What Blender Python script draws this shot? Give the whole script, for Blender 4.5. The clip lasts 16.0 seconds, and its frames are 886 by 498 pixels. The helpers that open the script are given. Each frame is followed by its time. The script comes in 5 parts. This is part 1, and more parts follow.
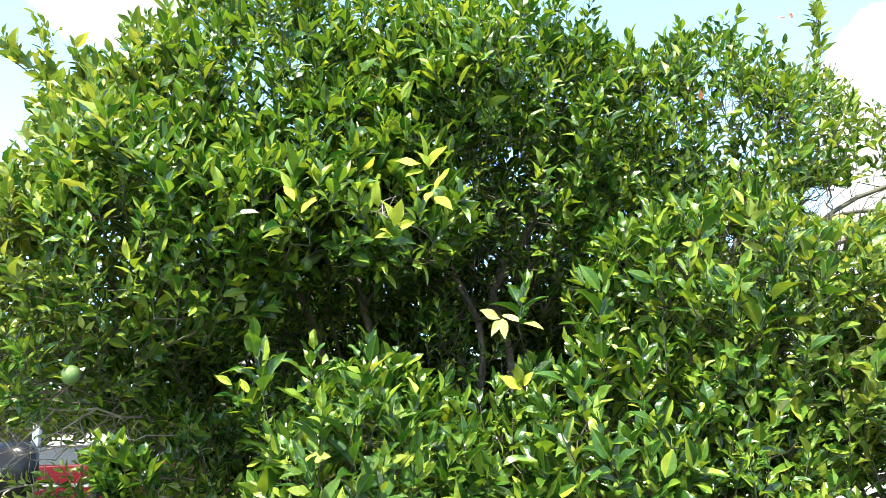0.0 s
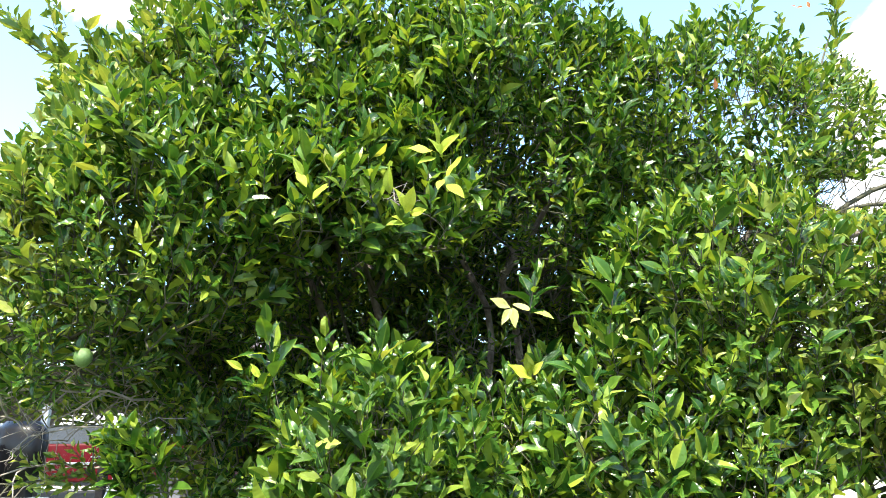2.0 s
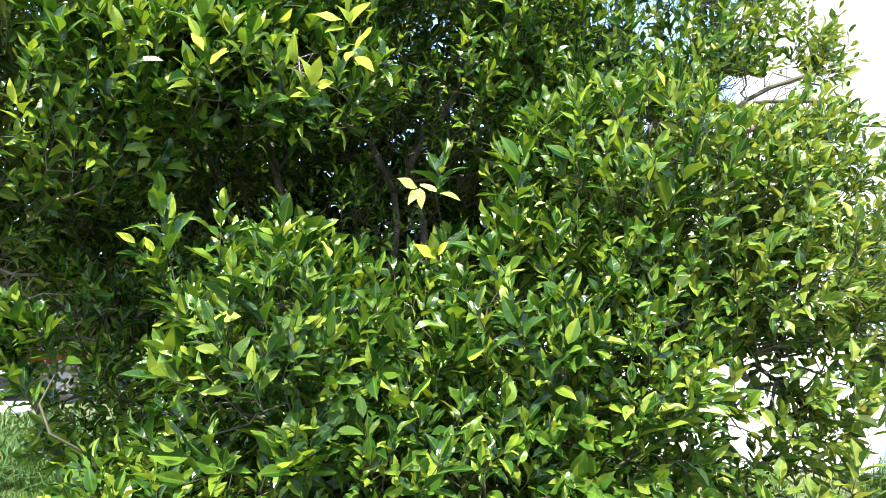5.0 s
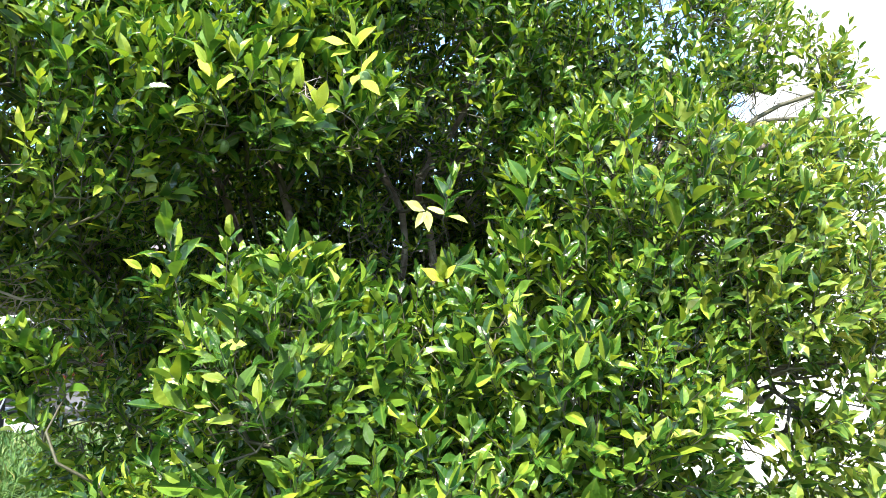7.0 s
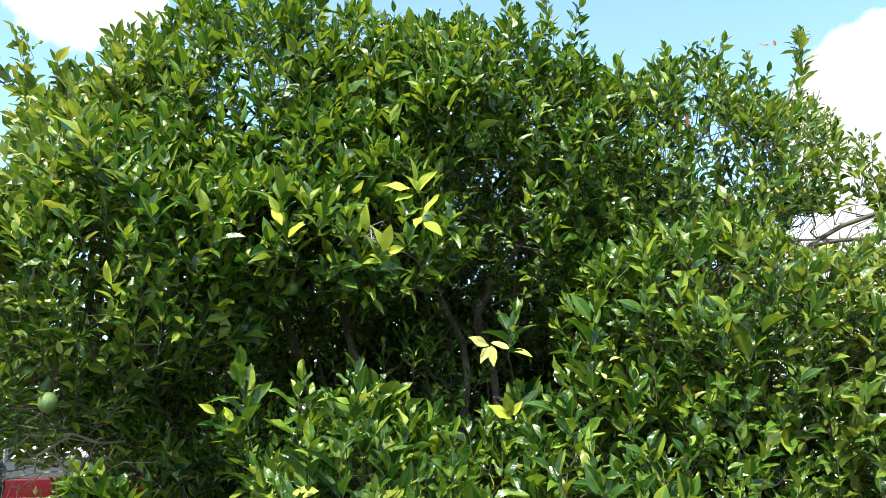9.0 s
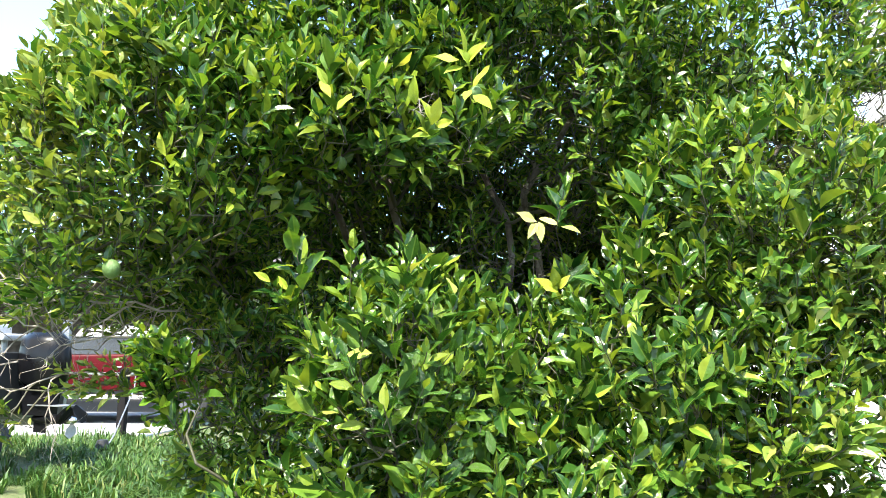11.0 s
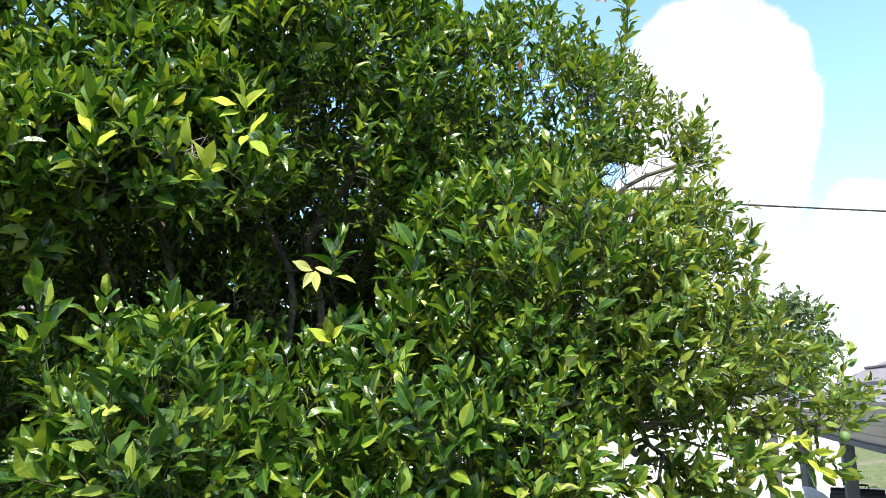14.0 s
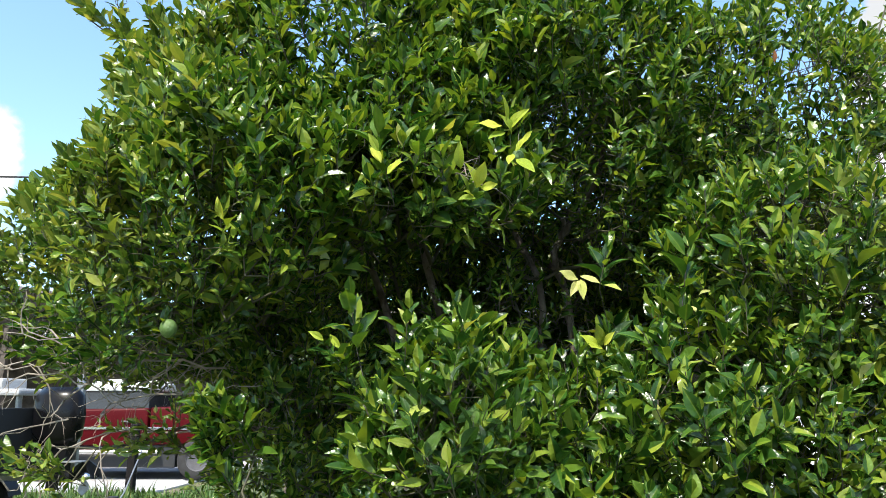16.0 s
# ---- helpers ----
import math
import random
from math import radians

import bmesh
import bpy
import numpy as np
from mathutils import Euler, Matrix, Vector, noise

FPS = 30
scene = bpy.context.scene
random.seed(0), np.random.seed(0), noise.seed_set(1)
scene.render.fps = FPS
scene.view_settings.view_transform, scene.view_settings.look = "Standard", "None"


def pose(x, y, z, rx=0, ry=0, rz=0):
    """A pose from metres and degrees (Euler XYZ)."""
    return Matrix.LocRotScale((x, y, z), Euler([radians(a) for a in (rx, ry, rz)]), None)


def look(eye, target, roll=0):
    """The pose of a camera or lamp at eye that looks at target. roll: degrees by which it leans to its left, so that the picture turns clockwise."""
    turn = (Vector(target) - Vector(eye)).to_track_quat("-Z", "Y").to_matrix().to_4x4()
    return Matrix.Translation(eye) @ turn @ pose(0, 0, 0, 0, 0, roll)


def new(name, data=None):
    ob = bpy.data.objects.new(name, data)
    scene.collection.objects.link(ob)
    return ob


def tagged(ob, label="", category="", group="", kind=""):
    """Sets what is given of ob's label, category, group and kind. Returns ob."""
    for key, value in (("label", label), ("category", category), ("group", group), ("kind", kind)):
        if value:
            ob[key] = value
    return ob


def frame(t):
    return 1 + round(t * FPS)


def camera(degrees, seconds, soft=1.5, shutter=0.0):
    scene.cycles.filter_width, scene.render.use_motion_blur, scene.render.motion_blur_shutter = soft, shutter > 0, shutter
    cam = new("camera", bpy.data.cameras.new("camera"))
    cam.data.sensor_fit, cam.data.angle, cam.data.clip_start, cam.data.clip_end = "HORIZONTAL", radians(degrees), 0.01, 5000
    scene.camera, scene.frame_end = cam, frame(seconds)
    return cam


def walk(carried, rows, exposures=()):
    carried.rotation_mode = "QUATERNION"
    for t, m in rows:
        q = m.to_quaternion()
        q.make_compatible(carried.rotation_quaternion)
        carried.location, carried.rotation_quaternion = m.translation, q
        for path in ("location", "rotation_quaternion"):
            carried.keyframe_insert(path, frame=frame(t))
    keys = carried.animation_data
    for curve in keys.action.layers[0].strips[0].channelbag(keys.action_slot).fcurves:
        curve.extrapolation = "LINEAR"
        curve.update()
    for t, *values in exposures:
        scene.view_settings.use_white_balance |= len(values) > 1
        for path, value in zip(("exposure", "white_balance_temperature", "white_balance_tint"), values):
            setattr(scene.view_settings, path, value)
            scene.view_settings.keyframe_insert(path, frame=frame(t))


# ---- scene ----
cam = camera(62.8, 16.0, soft=0.45)
PATH = [
    (0, (0.073, 0.063, 1.61), (0.001, 1.989, 2.143), -0.7),
    (0.5, (0.07, 0.059, 1.601), (-0.037, 1.996, 2.089), 0.2),
    (1, (0.061, 0.064, 1.608), (-0.075, 2.0, 2.091), -0.9),
    (1.5, (0.064, 0.064, 1.602), (-0.07, 2.004, 2.071), -0.5),
    (2, (0.062, 0.064, 1.617), (-0.03, 2.0, 2.112), 0.2),
    (2.5, (0.073, 0.067, 1.617), (0.066, 2.007, 2.104), 0.5),
    (3, (0.063, 0.069, 1.618), (0.105, 2.016, 2.075), 0.5),
    (3.5, (0.065, 0.073, 1.613), (0.109, 2.027, 2.04), 1.1),
    (4, (0.073, 0.072, 1.617), (0.168, 2.034, 1.994), 0.8),
    (4.5, (0.074, 0.075, 1.604), (0.204, 2.043, 1.935), 0.8),
    (5, (0.062, 0.096, 1.588), (0.229, 2.078, 1.795), 0.7),
    (5.2, (0.07, 0.1, 1.579), (0.197, 2.09, 1.734), 1.1),
    (7.3, (0.069, 0.106, 1.63), (0.205, 2.079, 1.927), 0.2),
    (7.5, (0.063, 0.102, 1.643), (0.182, 2.063, 2.016), -0.3),
    (8, (0.063, 0.08, 1.662), (0.238, 2.005, 2.175), -1.2),
    (8.5, (0.053, 0.072, 1.66), (0.169, 1.982, 2.241), -1.4),
    (9, (0.04, 0.07, 1.655), (0.033, 1.99, 2.215), -0.6),
    (9.5, (0.027, 0.068, 1.654), (-0.076, 1.994, 2.186), -0.1),
    (9.7, (0.013, 0.067, 1.65), (-0.134, 1.997, 2.15), 0.5),
    (11.8, (0.034, 0.09, 1.599), (0.004, 2.08, 1.796), 1.6),
    (12, (0.042, 0.091, 1.599), (0.064, 2.081, 1.794), 1.5),
    (12.5, (0.058, 0.098, 1.601), (0.242, 2.078, 1.807), 1.1),
    (13, (0.09, 0.088, 1.606), (0.502, 2.033, 1.825), 0.3),
    (13.5, (0.098, 0.087, 1.601), (0.6, 2.009, 1.835), -0.2),
    (14, (0.076, 0.073, 1.61), (0.504, 1.984, 2.015), -0.8),
    (14.5, (0.036, 0.054, 1.636), (0.344, 1.959, 2.163), -0.4),
    (15, (0.003, 0.037, 1.637), (0.203, 1.944, 2.204), 0.9),
    (15.5, (-0.029, 0.007, 1.638), (-0.055, 1.93, 2.189), 1.1),
    (16, (-0.085, 0.009, 1.621), (-0.217, 1.963, 2.029), 0.3),
]
# seconds, stops, white balance
EXPOSURES = [(0, 1.95), (1, 1.85), (5, 1.83), (6.3, 1.95), (7.4, 2.1), (8, 1.92), (8.5, 1.63), (9, 1.33), (9.7, 1.35), (10.7, 1.8), (11.8, 2.2), (12.6, 2.25), (13, 1.95), (13.5, 1.55), (14, 1.15), (14.5, 0.75), (15, 0.65), (15.5, 0.78), (16, 0.96)]
walk(cam, [(t, look(eye, target, roll)) for t, eye, target, roll in PATH], EXPOSURES)

# ---------- light ----------
SUN = Vector((-0.16, -0.54, 0.83)).normalized()          # towards the sun
sun = new("sun", bpy.data.lights.new("sun", "SUN"))
sun.data.energy, sun.data.angle, sun.data.color = 5.0, radians(0.55), (1.0, 0.94, 0.82)
sun.matrix_world = look(SUN * 50, (0, 0, 0))


def sky_world():
    """Blue sky with broken white cumulus."""
    w = bpy.data.worlds.new("sky")
    scene.world = w
    w.use_nodes = True
    nt = w.node_tree
    nt.nodes.clear()
    n, l = nt.nodes.new, nt.links.new
    out, bg = n("ShaderNodeOutputWorld"), n("ShaderNodeBackground")
    sky = n("ShaderNodeTexSky")
    sky.sky_type, sky.sun_disc = "NISHITA", False
    sky.sun_elevation = math.asin(SUN.z)
    sky.sun_rotation = math.atan2(SUN.x, SUN.y)
    sky.air_density, sky.dust_density, sky.ozone_density = 1.0, 1.4, 0.7
    co = n("ShaderNodeTexCoord")
    noise_a = n("ShaderNodeTexNoise")
    noise_a.inputs["Scale"].default_value, noise_a.inputs["Detail"].default_value = 7.0, 10
    noise_a.inputs["Roughness"].default_value = 0.58
    l(co.outputs["Generated"], noise_a.inputs["Vector"])
    swell = n("ShaderNodeMath")
    swell.operation, swell.inputs[1].default_value, swell.inputs[2].default_value = "MULTIPLY_ADD", 1.9, -0.95
    l(noise_a.outputs["Fac"], swell.inputs[0])
    total = swell.outputs[0]
    # banks of cumulus: azimuth, elevation, spread, strength
    for az, el, wide, much in ((33.2, 22.0, 0.125, 0.85), (37.6, 23.2, 0.088, 0.85), (36.0, 17.2, 0.092, 0.8), (45.0, 8.0, 0.12, 0.8), (-40.0, 16.5, 0.10, 0.8), (-31.0, 33.0, 0.11, 0.8), (30.0, 7.0, 0.22, 0.6), (120.0, 30.0, 0.4, 0.8), (200.0, 40.0, 0.4, 0.8), (-110.0, 25.0, 0.4, 0.8)):
        a, e = radians(az), radians(el)
        at = Vector((math.sin(a) * math.cos(e), math.cos(a) * math.cos(e), math.sin(e)))
        far, fall = n("ShaderNodeVectorMath"), n("ShaderNodeMapRange")
        far.operation, far.inputs[1].default_value = "DISTANCE", at
        fall.inputs["From Min"].default_value, fall.inputs["From Max"].default_value = wide * 0.35, wide * 1.25
        fall.inputs["To Min"].default_value, fall.inputs["To Max"].default_value = much, 0.0
        fall.interpolation_type = "SMOOTHSTEP"
        add = n("ShaderNodeMath")
        l(co.outputs["Generated"], far.inputs[0])
        l(far.outputs["Value"], fall.inputs["Value"])
        l(total, add.inputs[0])
        l(fall.outputs["Result"], add.inputs[1])
        total = add.outputs[0]
    ramp = n("ShaderNodeMapRange")
    ramp.interpolation_type = "SMOOTHSTEP"
    ramp.inputs["From Min"].default_value, ramp.inputs["From Max"].default_value = 0.30, 0.48
    l(total, ramp.inputs["Value"])
    mix = n("ShaderNodeMix")
    mix.data_type = "RGBA"
    l(ramp.outputs["Result"], mix.inputs["Factor"])
    azure = n("ShaderNodeVectorMath")
    azure.operation, azure.inputs[1].default_value = "MULTIPLY", (1.55, 1.79, 1.90)
    l(sky.outputs["Color"], azure.inputs[0])
    l(azure.outputs["Vector"], mix.inputs["A"])
    # soft grey undersides
    puff, shade = n("ShaderNodeTexNoise"), n("ShaderNodeMapRange")
    puff.inputs["Scale"].default_value, puff.inputs["Detail"].default_value = 11.0, 6
    l(co.outputs["Generated"], puff.inputs["Vector"])
    shade.inputs["From Min"].default_value, shade.inputs["From Max"].default_value = 0.38, 0.62
    shade.inputs["To Min"].default_value, shade.inputs["To Max"].default_value = 0.72, 1.05
    l(puff.outputs["Fac"], shade.inputs["Value"])
    grey = n("ShaderNodeVectorMath")
    grey.operation, grey.inputs[0].default_value = "SCALE", CLOUD[:3]
    l(shade.outputs["Result"], grey.inputs["Scale"])
    l(grey.outputs["Vector"], mix.inputs["B"])
    l(mix.outputs["Result"], bg.inputs["Color"])
    bg.inputs["Strength"].default_value = SKY_STRENGTH
    l(bg.outputs["Background"], out.inputs["Surface"])


CLOUD, SKY_STRENGTH = (5.6, 5.75, 5.9, 1), 0.110
sky_world()

# ---------- materials ----------


def mat(name, colour, rough=0.6, metal=0.0, vary=0.25, scale=8.0, bump=0.0, fine=60.0, coat=0.0, spec=0.5, second=None):
    """A plain surface with blotches, grain and relief; second: a colour that shows in patches."""
    m = bpy.data.materials.new(name)
    m.use_nodes = True
    nt = m.node_tree
    n, l = nt.nodes.new, nt.links.new
    b = nt.nodes["Principled BSDF"]
    co = n("ShaderNodeTexCoord")
    big, small = n("ShaderNodeTexNoise"), n("ShaderNodeTexNoise")
    big.inputs["Scale"].default_value, big.inputs["Detail"].default_value = scale, 5
    small.inputs["Scale"].default_value, small.inputs["Detail"].default_value = fine, 4
    for t in (big, small):
        l(co.outputs["Object"], t.inputs["Vector"])
    ramp = n("ShaderNodeValToRGB")
    c = Vector(colour[:3])
    dark, light = c * (1 - vary), (Vector(second) if second else c * (1 + vary))
    ramp.color_ramp.elements[0].color, ramp.color_ramp.elements[0].position = (*dark, 1), 0.3
    ramp.color_ramp.elements[1].color, ramp.color_ramp.elements[1].position = (*light, 1), 0.7
    l(big.outputs["Fac"], ramp.inputs["Fac"])
    grain = n("ShaderNodeMix")
    grain.data_type, grain.blend_type = "RGBA", "OVERLAY"
    grain.inputs["Factor"].default_value = 0.35
    l(ramp.outputs["Color"], grain.inputs["A"])
    l(small.outputs["Fac"], grain.inputs["B"])
    l(grain.outputs["Result"], b.inputs["Base Color"])
    rr = n("ShaderNodeMapRange")
    rr.inputs["To Min"].default_value, rr.inputs["To Max"].default_value = max(rough - 0.12, 0.02), min(rough + 0.12, 1)
    l(big.outputs["Fac"], rr.inputs["Value"])
    l(rr.outputs["Result"], b.inputs["Roughness"])
    b.inputs["Metallic"].default_value = metal
    b.inputs["Coat Weight"].default_value = coat
    b.inputs["Coat Roughness"].default_value = 0.06
    b.inputs["Specular IOR Level"].default_value = spec
    if bump:
        bp = n("ShaderNodeBump")
        bp.inputs["Strength"].default_value, bp.inputs["Distance"].default_value = bump, 0.01
        l(small.outputs["Fac"], bp.inputs["Height"])
        l(bp.outputs["Normal"], b.inputs["Normal"])
    return m


def leaf_mat(name, stops, glow, gloss=0.27, per_object=False, share=0.20):
    """A waxy leaf: tone differs from leaf to leaf, light comes through it, veins and blotches on the blade."""
    m = bpy.data.materials.new(name)
    m.use_nodes = True
    nt = m.node_tree
    n, l = nt.nodes.new, nt.links.new
    b, out = nt.nodes["Principled BSDF"], nt.nodes["Material Output"]
    if per_object:
        rnd = n("ShaderNodeObjectInfo").outputs["Random"]
    else:
        rnd = n("ShaderNodeNewGeometry").outputs["Random Per Island"]
    ramp = n("ShaderNodeValToRGB")
    ramp.color_ramp.elements[0].color, ramp.color_ramp.elements[0].position = (*stops[0][1], 1), stops[0][0]
    ramp.color_ramp.elements[1].color, ramp.color_ramp.elements[1].position = (*stops[-1][1], 1), stops[-1][0]
    for at, c in stops[1:-1]:
        e = ramp.color_ramp.elements.new(at)
        e.color = (*c, 1)
    l(rnd, ramp.inputs["Fac"])
    uv = n("ShaderNodeUVMap")
    uv.uv_map = "blade"
    sep = n("ShaderNodeSeparateXYZ")
    l(uv.outputs["UV"], sep.inputs["Vector"])
    # pale midrib and side veins
    mid = n("ShaderNodeMath")
    mid.operation = "ABSOLUTE"
    l(sep.outputs["X"], mid.inputs[0])
    rib = n("ShaderNodeMapRange")
    rib.inputs["From Min"].default_value, rib.inputs["From Max"].default_value = 0.0, 0.09
    rib.inputs["To Min"].default_value, rib.inputs["To Max"].default_value = 1.0, 0.0
    l(mid.outputs[0], rib.inputs["Value"])
    run = n("ShaderNodeMath")
    run.operation, run.inputs[1].default_value = "MULTIPLY_ADD", -0.25
    l(mid.outputs[0], run.inputs[0])
    l(sep.outputs["Y"], run.inputs[2])
    wave = n("ShaderNodeMath")
    wave.operation, wave.inputs[1].default_value = "MULTIPLY", 50.0
    l(run.outputs[0], wave.inputs[0])
    sine = n("ShaderNodeMath")
    sine.operation = "SINE"
    l(wave.outputs[0], sine.inputs[0])
    co = n("ShaderNodeTexCoord")
    blotch = n("ShaderNodeTexNoise")
    blotch.inputs["Scale"].default_value, blotch.inputs["Detail"].default_value = 45, 4
    l(co.outputs["Object"], blotch.inputs["Vector"])
    tone = n("ShaderNodeMapRange")
    tone.inputs["To Min"].default_value, tone.inputs["To Max"].default_value = 0.62, 1.38
    l(blotch.outputs["Fac"], tone.inputs["Value"])
    mul = n("ShaderNodeMix")
    mul.data_type, mul.blend_type = "RGBA", "MULTIPLY"
    mul.inputs["Factor"].default_value = 1.0
    l(ramp.outputs["Color"], mul.inputs["A"])
    l(tone.outputs["Result"], mul.inputs["B"])
    vein = n("ShaderNodeMix")
    vein.data_type = "RGBA"
    scale = n("ShaderNodeMath")
    scale.operation, scale.inputs[1].default_value = "MULTIPLY", 0.25
    l(rib.outputs["Result"], scale.inputs[0])
    l(scale.outputs[0], vein.inputs["Factor"])
    l(mul.outputs["Result"], vein.inputs["A"])
    vein.inputs["B"].default_value = (*(Vector(stops[-2][1]) * 1.3), 1)
    l(vein.outputs["Result"], b.inputs["Base Color"])
    b.inputs["Roughness"].default_value = gloss
    b.inputs["Specular IOR Level"].default_value = 0.37
    bp = n("ShaderNodeBump")
    # shallow quilting of the blade with the side veins on it
    quilt = n("ShaderNodeMath")
    quilt.operation, quilt.inputs[1].default_value = "MULTIPLY_ADD", 0.025
    swell = n("ShaderNodeTexNoise")
    swell.inputs["Scale"].default_value, swell.inputs["Detail"].default_value = 55, 2
    l(co.outputs["Object"], swell.inputs["Vector"])
    l(sine.outputs[0], quilt.inputs[0])
    l(swell.outputs["Fac"], quilt.inputs[2])
    bp.inputs["Strength"].default_value, bp.inputs["Distance"].default_value = 0.5, 0.006
    l(quilt.outputs[0], bp.inputs["Height"])
    l(bp.outputs["Normal"], b.inputs["Normal"])
    tr, mx = n("ShaderNodeBsdfTranslucent"), n("ShaderNodeMixShader")
    tint = n("ShaderNodeMix")
    tint.data_type, tint.blend_type = "RGBA", "MULTIPLY"
    tint.inputs["Factor"].default_value = 1.0
    l(vein.outputs["Result"], tint.inputs["A"])
    tint.inputs["B"].default_value = (*glow, 1)
    l(tint.outputs["Result"], tr.inputs["Color"])
    mx.inputs["Fac"].default_value = share
    l(b.outputs["BSDF"], mx.inputs[1])
    l(tr.outputs["BSDF"], mx.inputs[2])
    l(mx.outputs["Shader"], out.inputs["Surface"])
    return m


GREENS = [(0.0, (0.006, 0.030, 0.005)), (0.4, (0.029, 0.079, 0.010)), (0.74, (0.077, 0.143, 0.015)), (0.965, (0.172, 0.222, 0.022)), (0.99, (0.15, 0.20, 0.03)), (1.0, (0.28, 0.30, 0.06))]
LEAF = leaf_mat("citrus_leaf", GREENS, (2.9, 2.7, 1.3))
# brighter leaf tone for young sprigs, also painted sunlight at the crown's sides
LEAF_YOUNG_SUNLIT = leaf_mat("young_sunlit_citrus_leaf", [(0.0, (0.031, 0.076, 0.014)), (0.5, (0.085, 0.142, 0.023)), (0.9, (0.178, 0.212, 0.036)), (1.0, (0.28, 0.28, 0.06))], (2.7, 2.5, 1.3))
LEAF_ONE = leaf_mat("citrus_leaf_single", GREENS[:4], (2.9, 2.7, 1.3), per_object=True)
YELLOW = leaf_mat("yellowing_leaf", [(0.0, (0.19, 0.28, 0.02)), (0.5, (0.32, 0.40, 0.03)), (1.0, (0.48, 0.50, 0.06))], (1.3, 1.3, 0.8), 0.42, True)
PALE = leaf_mat("pale_leaf", [(0.0, (0.30, 0.37, 0.05)), (1.0, (0.46, 0.46, 0.16))], (1.1, 1.1, 0.8), 0.45, True)
BROWN = leaf_mat("dead_leaf", [(0.0, (0.26, 0.09, 0.03)), (1.0, (0.34, 0.14, 0.05))], (1.2, 1.1, 0.8), 0.6, True)
FAR_LEAF = leaf_mat("far_leaf", [(0.0, (0.06, 0.09, 0.04)), (0.5, (0.09, 0.13, 0.06)), (1.0, (0.14, 0.18, 0.09))], (1.6, 1.7, 1.0), 0.5)
BARK = mat("grey_brown_bark", (0.12, 0.088, 0.066), 0.85, vary=0.4, scale=14, bump=0.8, fine=90, second=(0.22, 0.19, 0.16))
TWIG = mat("green_brown_twig", (0.050, 0.048, 0.026), 0.7, vary=0.4, scale=9, bump=0.3)
DEAD = mat("bleached_dead_twig", (0.23, 0.20, 0.17), 0.85, vary=0.3, scale=20, bump=0.5)
PEEL = mat("green_orange_peel", (0.085, 0.165, 0.04), 0.42, vary=0.25, scale=40, bump=0.35, fine=420, second=(0.10, 0.17, 0.05))
GRASS = leaf_mat("grass_blade", [(0.0, (0.020, 0.062, 0.010)), (0.6, (0.048, 0.112, 0.016)), (0.92, (0.10, 0.15, 0.03)), (1.0, (0.20, 0.19, 0.07))], (1.5, 1.5, 1.0), 0.5)
WHITE = mat("white_panel_paint_and_glare", (0.80, 0.80, 0.79), 0.5, vary=0.05, scale=1.5, bump=0.05)
OLIVE = mat("olive_green_hull_paint", (0.095, 0.108, 0.062), 0.4, vary=0.12, scale=3, coat=0.2)
BLACK = mat("black_plastic_cowl", (0.004, 0.004, 0.005), 0.3, vary=0.3, scale=5, spec=0.2)
RUBBER = mat("black_rubber", (0.02, 0.02, 0.021), 0.8, vary=0.3, scale=12, bump=0.3)
RED = mat("red_car_paint", (0.058, 0.001, 0.003), 0.45, vary=0.10, scale=2, coat=0.0, spec=0.12)
CHROME = mat("dull_chrome", (0.62, 0.62, 0.63), 0.22, metal=1.0, vary=0.06, scale=4)
GALV = mat("galvanised_steel", (0.30, 0.31, 0.33), 0.45, metal=0.7, vary=0.15, scale=8)
GREYPOST = mat("weathered_grey_post", (0.075, 0.075, 0.085), 0.8, vary=0.25, scale=6, bump=0.4)
DARKWOOD = mat("dark_stained_wood", (0.010, 0.009, 0.010), 0.8, spec=0.15, vary=0.3, scale=10, bump=0.3)
PLANK = mat("weathered_brown_siding", (0.055, 0.044, 0.036), 0.85, vary=0.35, scale=4, bump=0.5, second=(0.11, 0.09, 0.075))
ROOFTIN = mat("brown_painted_roof_metal", (0.185, 0.155, 0.168), 0.45, metal=0.0, vary=0.18, scale=3, spec=0.4)
# darker copy of ROOFTIN, shade on the upright fascia put into its colour
FASCIA = mat("shaded_roof_metal_trim", (0.125, 0.108, 0.118), 0.5, vary=0.15, scale=5)
TARP = mat("grey_white_tarp", (0.36, 0.365, 0.38), 0.6, vary=0.16, scale=7, bump=0.3, fine=40)
CONCRETE = mat("pale_concrete", (0.36, 0.355, 0.37), 0.9, vary=0.15, scale=1.8, bump=0.3, fine=50)
GLASS_DARK = mat("tinted_vehicle_glass", (0.02, 0.025, 0.03), 0.05, vary=0.1, scale=3, spec=0.8)
VINYL = mat("white_vinyl", (0.38, 0.38, 0.39), 0.45, vary=0.06, scale=6)
LAMPRED = mat("red_lamp_lens", (0.55, 0.015, 0.01), 0.15, vary=0.1, scale=10, coat=0.5)
BLUEGREY = mat("blue_grey_plastic", (0.16, 0.19, 0.24), 0.4, vary=0.15, scale=6)
IRON = mat("dark_grey_machine_paint", (0.014, 0.015, 0.017), 0.6, metal=0.0, vary=0.2, scale=12)


